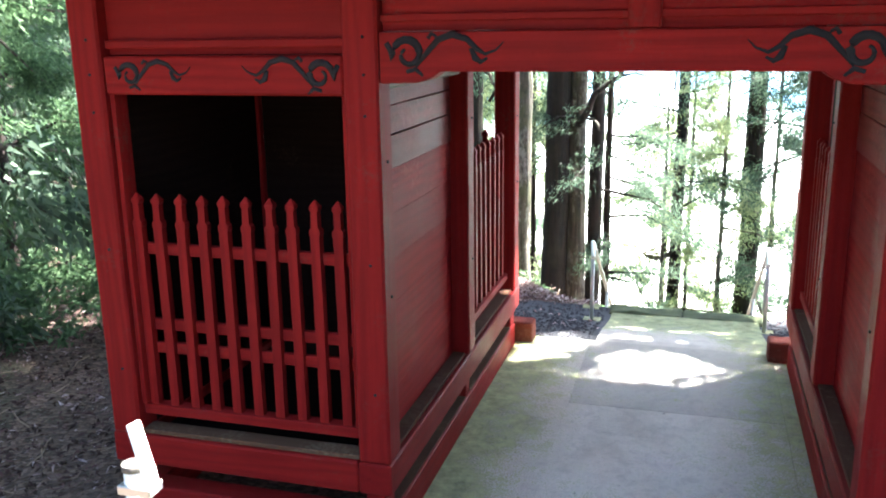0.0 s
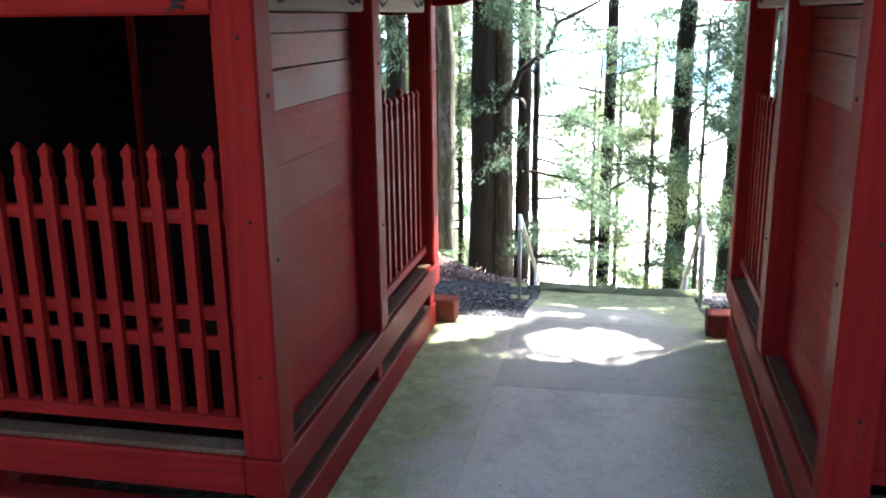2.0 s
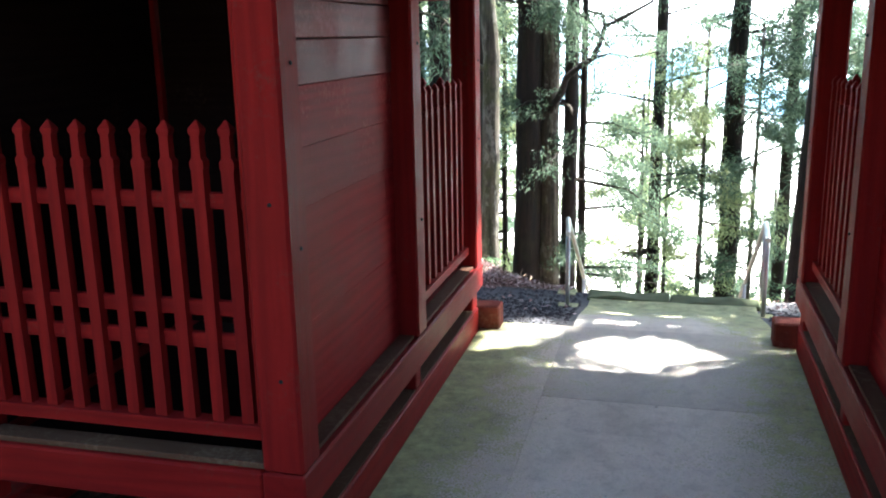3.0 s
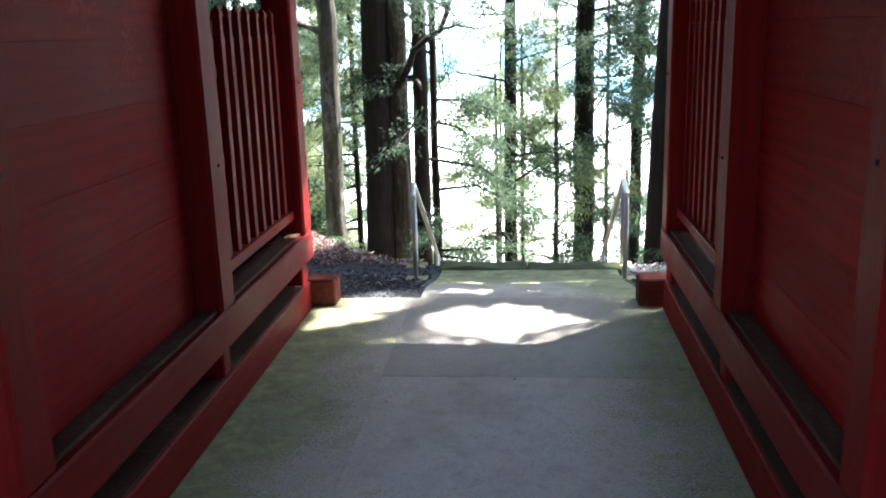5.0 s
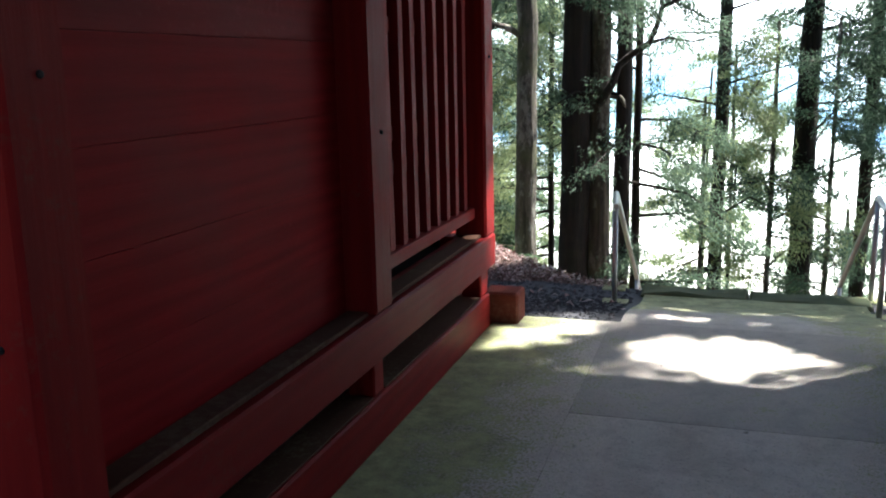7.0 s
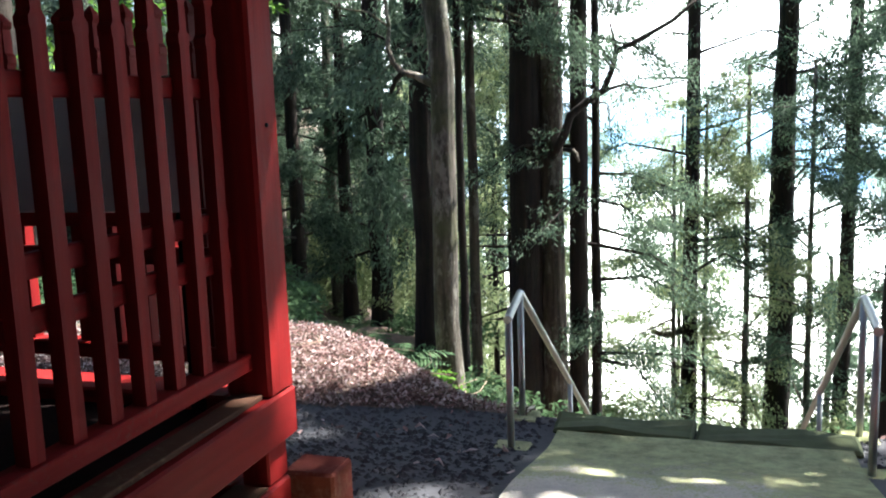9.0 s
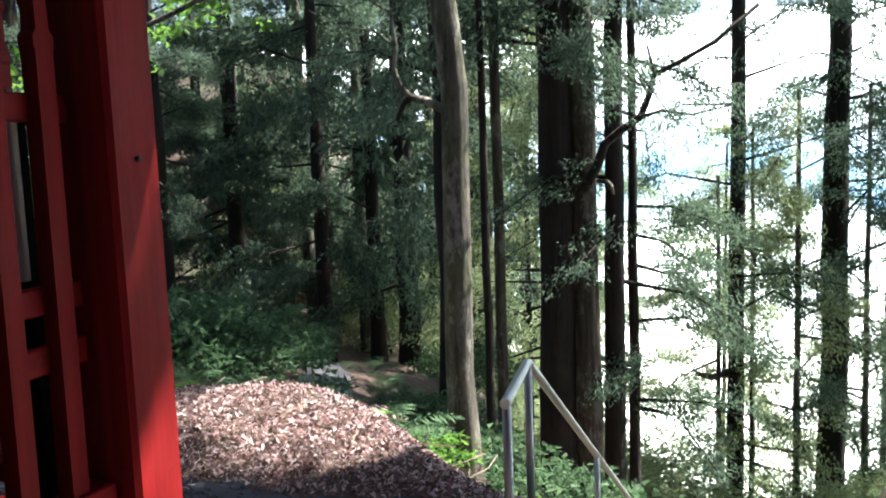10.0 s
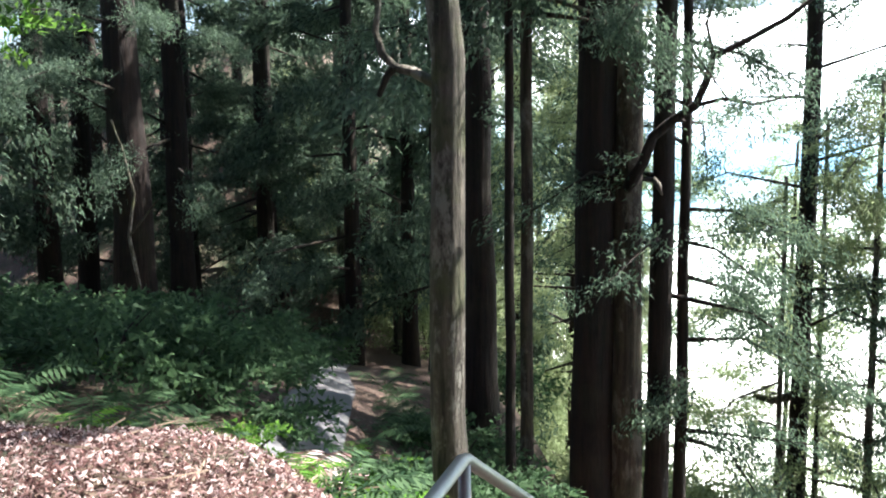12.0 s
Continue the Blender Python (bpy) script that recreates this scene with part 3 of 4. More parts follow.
for i in range(12):
    edge_stone(-0.78, 1.0, 9.36 + 0.3 * i, 9.72 + 0.3 * i, -0.45 - 0.19 * i, "stone_step", "mossy stone step leading down behind the gate", "steps behind the gate")
for i in range(9):
    bm = bmesh.new()
    box(bm, -1.3, 1.0, 1.9 - 0.34 * (i + 1), 1.9 - 0.34 * i + 0.02, -0.4, 0.165 * (i + 1), 0.015)
    tagged(finish("stone_step", bm, stone), "grey mossy stone step leading up from the gate", "step", "steps in front of the gate", "structure")


# ---------------- handrails ----------------
def handrail(near, peak, lean):
    """Two posts joined by a short level bar, from which the rail runs down beside the steps."""
    h = empty("handrail", "galvanised steel handrail beside the descending steps", "handrail", "handrails")
    s = 0.61
    def axis(y):
        return near[0] + (peak[0] - near[0]) * min(1, (y - near[1]) / (peak[1] - near[1])) + lean * max(0, y - peak[1])
    for y in (near[1], peak[1], peak[1] + 1.9, peak[1] + 3.8):
        x, top = axis(y), 0.51 - max(0, y - peak[1]) * s
        bm = bmesh.new()
        tube(bm, [Vector((x, y, height(x, y) - 0.3)), Vector((x, y, top))], [0.02] * 2, 14)
        part("post", bm, steel, h)
    bm = bmesh.new()
    run = [Vector((axis(y), y, 0.515 - max(0, y - peak[1]) * s)) for y in (near[1] - 0.04, near[1], peak[1] - 0.025, peak[1] + 0.02, peak[1] + 2.0, peak[1] + 4.2)]
    tube(bm, run, [0.023] * 6, 14)
    part("rail", bm, steel, h)
    for x, y in (near, peak):
        bm = bmesh.new()
        box(bm, x - 0.1, x + 0.1, y - 0.1, y + 0.1, height(x, y) - 0.15, height(x, y) + 0.02, 0.01)
        part("footing", bm, concrete_mat, h, "small concrete footing")


handrail((-0.87, 8.72), (-0.95, 9.4), 0.0)
handrail((0.95, 8.75), (1.0, 9.5), 0.0)

# the white pipe with a slanted plate beside the upper steps
sp = empty("sign_post", "white painted pipe with a slanted white plate beside the steps", "sign post", at=(-1.34, 1.25, 0))
bm = bmesh.new()
tube(bm, [Vector((0, 0, 0.2)), Vector((0, 0, 1.77))], [0.03] * 2, 14)
part("pipe", bm, white_plate, sp)
bm = bmesh.new()
tube(bm, [Vector((0, 0, 1.771)), Vector((0, 0, 1.79))], [0.034] * 2, 14)
part("cap", bm, roofing, sp, "dark grey pipe cap")
bm = bmesh.new()
box(bm, -0.022, 0.022, -0.008, 0.008, -0.09, 0.09, 0.003)
pl = part("plate", bm, white_plate, sp)
pl.location, pl.rotation_euler = (0.05, -0.02, 1.84), (radians(-25), radians(-28), radians(10))
bm = bmesh.new()
box(bm, -0.04, 0.07, -0.035, 0.035, 1.7, 1.73, 0.004)
part("clamp", bm, steel, sp, "grey metal clamp")


# ---------------- gravel, leaves on the ground ----------------
def scatter_mesh(name, pts, maker, mat, label, category):
    verts, faces = [], []
    for p in pts:
        v, f = maker(p)
        k = len(verts)
        verts += v
        faces += [tuple(i + k for i in q) for q in f]
    me = bpy.data.meshes.new(name)
    me.from_pydata(verts, [], faces)
    me.materials.append(mat)
    return tagged(new(name, me), label, category, kind="stuff")


rng = random.Random(5)


def pebble(p):
    r = rng.uniform(0.012, 0.034)
    x, y = p
    z = height(x, y) + 0.012
    dirs = ((1, 0, 0), (0, 1, 0), (-1, 0, 0), (0, -1, 0), (0, 0, 1))
    v = [(x + dx * r * rng.uniform(0.7, 1.3), y + dy * r * rng.uniform(0.7, 1.3), z + dz * r * rng.uniform(0.4, 0.9) - 0.006) for dx, dy, dz in dirs]
    return v, [(0, 1, 4), (1, 2, 4), (2, 3, 4), (3, 0, 4)]


def fallen_leaf(p):
    x, y = p
    z = height(x, y) + rng.uniform(0.004, 0.05)
    a, ln = rng.uniform(0, math.tau), rng.uniform(0.02, 0.062) if y > 9 else rng.uniform(0.03, 0.1)
    w = ln * rng.choice((0.09, 0.14, 0.3, 0.42)) * rng.uniform(0.8, 1.2)
    c, s_ = math.cos(a), math.sin(a)
    t1, t2 = rng.uniform(-0.03, 0.03), rng.uniform(-0.02, 0.03)
    v = [(x - c * ln / 2, y - s_ * ln / 2, z), (x - s_ * w / 2, y + c * w / 2, z + t2), (x + c * ln / 2, y + s_ * ln / 2, z + t1), (x + s_ * w / 2, y - c * w / 2, z + t2 * 0.5)]
    return v, [(0, 1, 2, 3)]


def gravel_here(x, y):
    """The dark gravel apron round the slab, with a ragged border towards the leaf bank."""
    n = 0.35 * noise.noise((x * 0.9, y * 0.9, 4))
    return 7.3 < y < 9.45 - 0.4 * smooth(-1.6, -3.2, x) + n and -6 < x < 3.6


def gravel_sheet():
    bm = bmesh.new()
    xs, ys = np.linspace(-6, 3.6, 97), np.linspace(7.32, 9.9, 27)
    vs = {}
    for j, y in enumerate(ys):
        for i, x in enumerate(xs):
            vs[i, j] = bm.verts.new((x, y, height(x, y) + 0.012))
    for j in range(len(ys) - 1):
        for i in range(len(xs) - 1):
            if gravel_here((xs[i] + xs[i + 1]) / 2, (ys[j] + ys[j + 1]) / 2):
                bm.faces.new((vs[i, j], vs[i + 1, j], vs[i + 1, j + 1], vs[i, j + 1])).smooth = True
    bmesh.ops.delete(bm, geom=[v for v in bm.verts if not v.link_faces], context="VERTS")
    return tagged(finish("gravel_bed", bm, gravel_mat), "dark blue-grey crushed gravel round the slab", "gravel", kind="structure")


gravel_sheet()
pts = []
while len(pts) < 9000:
    x, y = rng.uniform(-4.6, 2.6), rng.uniform(7.35, 9.7)
    if gravel_here(x, y) and not (-0.75 < x < 0.98 and y < 9.4) and not (-3.2 < x < 2.8 and y < 7.3):
        pts.append((x, y))
scatter_mesh("gravel", pts, pebble, gravel_mat, "dark blue-grey crushed stones", "gravel")
pts = []
while len(pts) < 42000:
    x, y = rng.uniform(-7.5, -0.9), rng.uniform(9.2, 13.5)
    if not gravel_here(x, y) and y < 10.95 + 1.3 * smooth(-4.5, -7.5, x) + 0.35 * noise.noise((x * 1.3, y * 1.3, 8)):
        pts.append((x, y))
while len(pts) < 43500:
    x, y = rng.uniform(1.05, 4.5), rng.uniform(9.2, 12.5)
    pts.append((x, y))
for _ in range(260):
    pts.append((rng.uniform(-5, 2.5), rng.uniform(7.6, 9.4)))
pts = [p for p in pts if not (-0.72 < p[0] < 0.98 and 7 < p[1] < 9.4)]
scatter_mesh("leaf_litter", [(rng.uniform(-9, -3.35), rng.uniform(0.4, 9.5)) for _ in range(21000)], fallen_leaf, shade_tinted_leaf, "fallen leaves coloured dark for shade on the slope beside the gate", "leaves")
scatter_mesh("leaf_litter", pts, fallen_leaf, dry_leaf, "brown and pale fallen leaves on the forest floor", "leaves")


def twig(p):
    x, y = p
    a, ln = rng.uniform(0, math.tau), rng.uniform(0.12, 0.45)
    z, r = height(x, y) + 0.03, rng.uniform(0.003, 0.007)
    d, n2 = Vector((math.cos(a), math.sin(a), rng.uniform(-0.05, 0.12))), Vector((-math.sin(a), math.cos(a), 0))
    o = Vector((x, y, z))
    q = o + d * ln * 0.5 + n2 * rng.uniform(-0.05, 0.05)
    e = o + d * ln
    v, f = [], []
    for c in (o, q, e):
        v += [tuple(c + n2 * r), tuple(c + Vector((0, 0, r * 1.6))), tuple(c - n2 * r)]
    for b in (0, 3):
        f += [(b, b + 3, b + 4, b + 1), (b + 1, b + 4, b + 5, b + 2)]
    return v, f


scatter_mesh("twigs", [(rng.uniform(-6.5, -1.2), rng.uniform(9.5, 12.5)) for _ in range(160)] + [(rng.uniform(-9, -3.4), rng.uniform(2, 8)) for _ in range(200)], twig, twig_mat, "thin brown and grey dead twigs on the leaves", "twigs")


# ---------------- trees ----------------
def sprays(seed, centres, axes, per, size, spread, droop=0.45, thin=0.2):
    """Leaves fanned out along short shoots, one shoot for every centre."""
    nv = np.random.RandomState(seed)
    per, size = per * 2, size * 0.8
    c, ax = np.repeat(np.array(centres), per, axis=0), np.repeat(np.array(axes), per, axis=0)
    n = len(c)
    along = nv.uniform(-0.6, 1.0, (n, 1))
    p = c + ax * along * spread + nv.normal(0, 1, (n, 3)) * np.array((0.42, 0.42, 0.2)) * spread * (1.05 - 0.5 * np.abs(along))
    u = ax * 0.8 + nv.normal(0, 0.55, (n, 3)) + np.array((0, 0, -droop))
    u *= (size * nv.uniform(0.55, 1.5, (n, 1))) / (np.linalg.norm(u, axis=1)[:, None] + 1e-9)
    w = np.cross(u, nv.normal(0, 1, (n, 3)))
    w *= size * thin / (np.linalg.norm(w, axis=1)[:, None] + 1e-9)
    return np.stack((p + w, p + u, p - w), axis=1).reshape(-1, 3)


SUN_SPOTS = ((-0.15, 6.95, 0, 0.34), (0.2, 6.95, 0, 0.2), (-0.42, 7.15, 0, 0.22), (-1.2, 7.0, 0, 0.22), (-0.95, 7.25, 0, 0.14), (-0.42, 7.7, 0, 0.08), (-0.25, 7.68, 0, 0.1), (-0.05, 7.65, 0, 0.09), (0.12, 7.66, 0, 0.06), (-0.45, 8.3, -0.1, 0.08), (-0.33, 8.25, -0.1, 0.1), (0.08, 8.22, -0.1, 0.09), (0.2, 8.26, -0.1, 0.07), (0.55, 8.05, -0.1, 0.06), (-1.4, 7.25, 0.75, 0.22), (-3.2, 10.1, 0.1, 0.45), (-2.5, 10.2, 0.1, 0.4), (-3.9, 10.2, 0.1, 0.35), (-2.0, 9.9, 0.0, 0.25), (-4.6, 10.5, 0.1, 0.25))


def let_sun(q, at):
    """Leaves out sprays, cutting made-up crown gaps so sun patches fall on SUN_SPOTS."""
    c = q.reshape(-1, 3, 3).mean(axis=1) + np.array(at)
    d, keep = np.array(sun_dir), np.ones(len(c), bool)
    for x, y, z, r in SUN_SPOTS:
        v = c - np.array((x, y, z))
        off = v - (v @ d)[:, None] * d
        a = np.arctan2(off[:, 1], off[:, 0])
        keep &= np.linalg.norm(off, axis=1) > r * (0.85 + 0.2 * np.sin(3 * a + 9 * x) + 0.16 * np.sin(7 * a + 5 * y))
    return q.reshape(-1, 3, 3)[keep].reshape(-1, 3)


def leaf_mesh(name, q, mat):
    me = bpy.data.meshes.new(name)
    n = len(q) // 3
    me.vertices.add(len(q)), me.loops.add(len(q)), me.polygons.add(n)
    me.vertices.foreach_set("co", q.astype(np.float32).ravel())
    me.loops.foreach_set("vertex_index", np.arange(len(q), dtype=np.int32))
    me.polygons.foreach_set("loop_start", np.arange(0, len(q), 3, dtype=np.int32))
    me.update(calc_edges=True)
    me.materials.append(mat)
    return me


def trunk_mesh(bm, top, r, sides, seg=16, flare=1.35, crook=0.12):
    pts, rad = [], []
    for i in range(seg + 1):
        f = i / seg
        wob = Vector((rng.uniform(-1, 1), rng.uniform(-1, 1), 0)) * r * crook
        pts.append(Vector((0, 0, -0.6)).lerp(top, f) + (wob if i > 1 else Vector()))
        rad.append(r * (flare if i == 0 else 1.08 if i == 1 else 1.0) * (1 - 0.62 * f) * rng.uniform(0.97, 1.03))
    tube(bm, pts, rad, sides)
    for v in bm.verts:          # fluted bark
        a = math.atan2(v.co.y - 0, v.co.x)
        k = 1 + 0.05 * noise.noise((math.cos(a) * 3, math.sin(a) * 3, v.co.z * 0.25))
        ax = Vector((0, 0, v.co.z)) + Vector((top.x, top.y, 0)) * (v.co.z / max(top.z, 1))
        v.co = ax + (v.co - ax) * k


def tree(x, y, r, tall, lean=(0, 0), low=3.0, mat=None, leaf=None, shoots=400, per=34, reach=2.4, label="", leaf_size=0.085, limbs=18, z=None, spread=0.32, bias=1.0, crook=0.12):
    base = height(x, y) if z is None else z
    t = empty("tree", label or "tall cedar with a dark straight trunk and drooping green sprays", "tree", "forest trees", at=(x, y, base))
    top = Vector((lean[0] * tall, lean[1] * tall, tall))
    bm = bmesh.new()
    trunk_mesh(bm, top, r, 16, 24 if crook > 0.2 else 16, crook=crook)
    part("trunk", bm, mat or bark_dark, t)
    segs = []
    for i in range(limbs):
        f = (low + (tall * 0.97 - low) * ((i + rng.random()) / limbs) ** bias) / tall
        p = top * f
        a = rng.uniform(0, math.tau)
        ln = reach * (1.2 - 0.8 * f) * rng.uniform(0.55, 1.2) + 0.3
        q = p + Vector((math.cos(a) * ln, math.sin(a) * ln, rng.uniform(-0.6, 0.25) * ln))
        mid = p.lerp(q, 0.5) + Vector((rng.uniform(-0.12, 0.12) * ln, rng.uniform(-0.12, 0.12) * ln, rng.uniform(0.02, 0.24) * ln))
        bm = bmesh.new()
        tube(bm, [p, mid, q], [0.03 * (1.3 - f) + 0.012, 0.018, 0.006], 5, False)
        part("limb", bm, mat or bark_dark, t)
        segs += [(mid.lerp(p, 0.4), mid), (mid, q), (mid, q), (mid, q)]
    if shoots and segs:
        cs, ax = [], []
        for _ in range(shoots):
            a, b = rng.choice(segs)
            c = a.lerp(b, rng.uniform(0, 1.12))
            d = (b - a).normalized() + Vector((rng.gauss(0, 0.5), rng.gauss(0, 0.5), rng.gauss(-0.25, 0.35)))
            cs.append(c + Vector((rng.gauss(0, 0.16), rng.gauss(0, 0.16), rng.gauss(0, 0.12))))
            ax.append(d.normalized())
        q = sprays(rng.randrange(10 ** 6), cs, ax, per, leaf_size, spread)
        me = leaf_mesh("crown", let_sun(q, (x, y, base)) if x > -3 and y > 9 else q, leaf or cedar_leaf)
        c = new("crown", me)
        c.parent = t
    return t


def branch(t, pts, r0, r1, mat, name="branch"):
    bm = bmesh.new()
    n = len(pts)
    tube(bm, [Vector(p) for p in pts], [r0 + (r1 - r0) * i / (n - 1) for i in range(n)], 8)
    return part(name, bm, mat, t)


# the trunks seen through the passage, near ones first
pale = tree(-2.4, 12.7, 0.14, 20, (-0.008, 0), low=6.5, mat=bark_pale, leaf=broad_leaf, shoots=500, reach=3.4, leaf_size=0.13, spread=0.45, crook=0.3, label="pale grey-brown tree with a bent bare limb")
zb = height(-2.4, 12.7)
branch(pale, [(0.0, 0, 1.86 - zb), (-0.12, 0, 1.92 - zb), (-0.27, 0, 2.0 - zb), (-0.42, 0, 2.04 - zb), (-0.52, 0, 2.14 - zb), (-0.58, 0.02, 2.3 - zb), (-0.56, 0.04, 2.5 - zb), (-0.6, 0.05, 2.8 - zb), (-0.5, 0.05, 3.1 - zb)], 0.045, 0.014, bark_pale)
branch(pale, [(-0.42, 0.0, 2.04 - zb), (-0.5, 0.03, 1.98 - zb), (-0.58, 0.05, 1.84 - zb)], 0.035, 0.02, bark_dark)
branch(pale, [(-0.56, 0.04, 2.5 - zb), (-0.78, 0.05, 2.66 - zb), (-1.1, 0.1, 2.72 - zb), (-1.45, 0.1, 2.9 - zb)], 0.014, 0.005, bark_pale)
branch(pale, [(-0.6, 0.05, 2.8 - zb), (-0.9, 0.0, 3.0 - zb), (-1.3, 0.0, 2.98 - zb)], 0.012, 0.005, bark_pale)


def maple_bough(t, pts, r0, shoots, name="bough"):
    """A bough that ends in flat layers of bright broad leaves."""
    b = branch(t, pts, r0, 0.008, bark_pale, name)
    cs, ax = [], []
    for _ in range(shoots):
        i = rng.randrange(1, len(pts) - 1)
        c = Vector(pts[i]).lerp(Vector(pts[i + 1]), rng.random())
        a = rng.uniform(0, math.tau)
        cs.append(c + Vector((rng.gauss(0, 0.3), rng.gauss(0, 0.3), rng.gauss(0, 0.07))))
        ax.append(Vector((math.cos(a), math.sin(a), -0.1)))
    me = leaf_mesh("leaves", sprays(rng.randrange(10 ** 6), cs, ax, 10, 0.085, 0.16, 0.15, 0.34), lime_leaf)
    new("leaves", me).parent = b


maple_bough(pale, [(0, 0, 3.9 - zb), (-0.7, -0.5, 3.6 - zb), (-1.3, -1.0, 3.1 - zb), (-1.8, -1.4, 2.75 - zb), (-2.4, -1.6, 2.5 - zb), (-3.0, -1.7, 2.2 - zb)], 0.045, 80)
maple_bough(pale, [(0, 0, 5.0 - zb), (0.6, 0.3, 4.4 - zb), (1.2, 0.7, 3.5 - zb), (1.6, 0.9, 2.95 - zb)], 0.035, 22)
tree(-7.3, 12.1, 0.27, 22, (0.003, 0), low=7.5, label="thick red-brown cedar at the back of the leaf bank", shoots=420, reach=2.6)
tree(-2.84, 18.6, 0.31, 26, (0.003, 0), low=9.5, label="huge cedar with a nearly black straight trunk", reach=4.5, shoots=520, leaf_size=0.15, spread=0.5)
pair = tree(-2.38, 18.7, 0.23, 25, (-0.002, 0), low=9.0, mat=bark_sun_tinted, label="huge cedar with its whole bark coloured lighter as if sunlit", reach=4.0, shoots=520, leaf_size=0.15, spread=0.5)
zb = height(-2.4, 18.7)
branch(pair, [(0.0, -0.1, 0.85 - zb), (0.12, -0.25, 1.0 - zb), (0.24, -0.25, 1.2 - zb), (0.35, -0.25, 1.52 - zb), (0.6, -0.2, 1.73 - zb), (0.87, -0.2, 1.9 - zb), (1.0, -0.2, 2.2 - zb), (1.08, -0.2, 2.5 - zb), (1.4, -0.15, 2.65 - zb), (1.92, -0.1, 2.92 - zb), (2.5, 0.0, 3.4 - zb)], 0.085, 0.025, bark_dark)
branch(pair, [(0.87, -0.2, 1.9 - zb), (1.2, -0.25, 1.98 - zb), (1.6, -0.3, 1.9 - zb), (2.1, -0.3, 2.0 - zb)], 0.03, 0.01, bark_dark)
branch(pair, [(1.08, -0.2, 2.5 - zb), (1.0, -0.3, 2.9 - zb), (1.15, -0.4, 3.3 - zb)], 0.025, 0.01, bark_dark)
bm = bmesh.new()
tube(bm, [Vector((0.38, -0.33, 1.0 - zb)), Vector((0.44, -0.34, 0.92 - zb)), Vector((0.5, -0.34, 0.78 - zb))], [0.03, 0.045, 0.012], 6)
part("broken_stub", bm, bark_pale, pair, "pale splintered end of a broken limb")
tree(-2.05, 19.2, 0.19, 23, (0.005, 0), low=5.0, bias=1.1, shoots=460, reach=2.4, limbs=30, label="reddish dark cedar half hidden by leaves")
tree(-1.82, 19.9, 0.11, 15, low=3.0, label="slim dark cedar with leafy lower shoots", reach=1.8)
treec = tree(-0.38, 26.0, 0.22, 29, (0.005, 0), low=7.5, limbs=44, label="straight cedar with a broken stub and sunlit edge", reach=3.6, shoots=430, leaf_size=0.1, spread=0.36)
zb = height(-0.38, 26.0)
branch(treec, [(0, 0, -3.8 - zb), (-0.48, -0.14, -3.95 - zb), (-0.86, -0.14, -3.87 - zb)], 0.1, 0.055, bark_pale, "stub")
tree(0.0, 25.4, 0.075, 7.6, low=6.2, limbs=4, shoots=0, label="thin dead standing pole of a young tree")
tree(1.75, 27.0, 0.37, 26, (0.004, 0), low=8.5, label="stout mossy cedar trunk", shoots=470, reach=4.2, limbs=40, leaf_size=0.1, spread=0.36)
tree(3.2, 27.0, 0.21, 28, (0.008, 0), low=8.0, limbs=36, shoots=700, reach=3.3, leaf_size=0.115, spread=0.44)
# its crown is out of view, filled out to shade bank and slope
tree(1.85, 13.4, 0.18, 24, (0.035, 0.0), low=10.5, mat=bark_dark, label="leaning mossy trunk beside the handrail", shoots=620, reach=3.0, leaf_size=0.16, spread=0.42)
tree(-5.04, 20.0, 0.27, 24, (-0.004, 0), low=5.2, label="thick dark cedar behind a paler tree", shoots=560, bias=1.2, limbs=24)
tree(-3.5, 17.1, 0.075, 13, low=7.5, shoots=260)
tree(-3.5, 17.7, 0.1, 15, (0.004, 0), mat=bark_sun_tinted, low=7.0, shoots=260)
tree(-3.55, 23.0, 0.1, 13, (0.015, 0), low=4.5, mat=bark_pale, leaf=sun_tinted_leaf, shoots=220)
tree(-11.8, 28.0, 0.16, 14, (-0.004, 0), low=1.6, shoots=300, reach=1.6, label="slim young cedar with bare lower twigs")
tree(-13.3, 26.0, 0.26, 17, (-0.006, 0), low=3.0, shoots=520)
tree(-13.6, 23.0, 0.31, 17, low=3.6, shoots=520)
tree(-13.6, 21.5, 0.47, 18, (-0.004, 0), low=3.8, label="old cedar with split bark and a dead vine", shoots=560, reach=3.2)
tree(-16.1, 21.5, 0.29, 17, (-0.01, 0), low=3.2, shoots=480)
zv = height(-13.0, 20.9)
vine = empty("dead_vine", "bleached dead vine climbing a dark trunk", "vine", at=(-13.0, 20.9, zv))
branch(vine, [(0.1, 0, -0.1), (0.05, 0, 1.4), (-0.15, 0, 2.4), (0.05, 0, 3.3), (-0.2, 0, 4.2), (-0.45, 0, 4.8)], 0.05, 0.02, bark_pale, "stem")
branch(vine, [(-0.15, 0, 2.4), (0.4, 0.1, 3.0), (0.6, 0.1, 3.2)], 0.025, 0.01, bark_pale, "stem")

for x, y, r, tall, lf in ((-0.7, 25.5, 0.09, 11, sun_tinted_leaf), (0.9, 24.5, 0.1, 12, sun_tinted_leaf), (2.3, 25.5, 0.1, 12, cedar_leaf), (3.9, 24.0, 0.12, 13, cedar_leaf), (0.0, 28.5, 0.1, 14, sun_tinted_leaf), (-3.5, 28.0, 0.12, 13, sun_tinted_leaf)):
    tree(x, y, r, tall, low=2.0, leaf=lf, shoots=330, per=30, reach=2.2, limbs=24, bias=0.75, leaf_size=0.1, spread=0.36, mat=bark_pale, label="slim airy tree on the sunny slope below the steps")

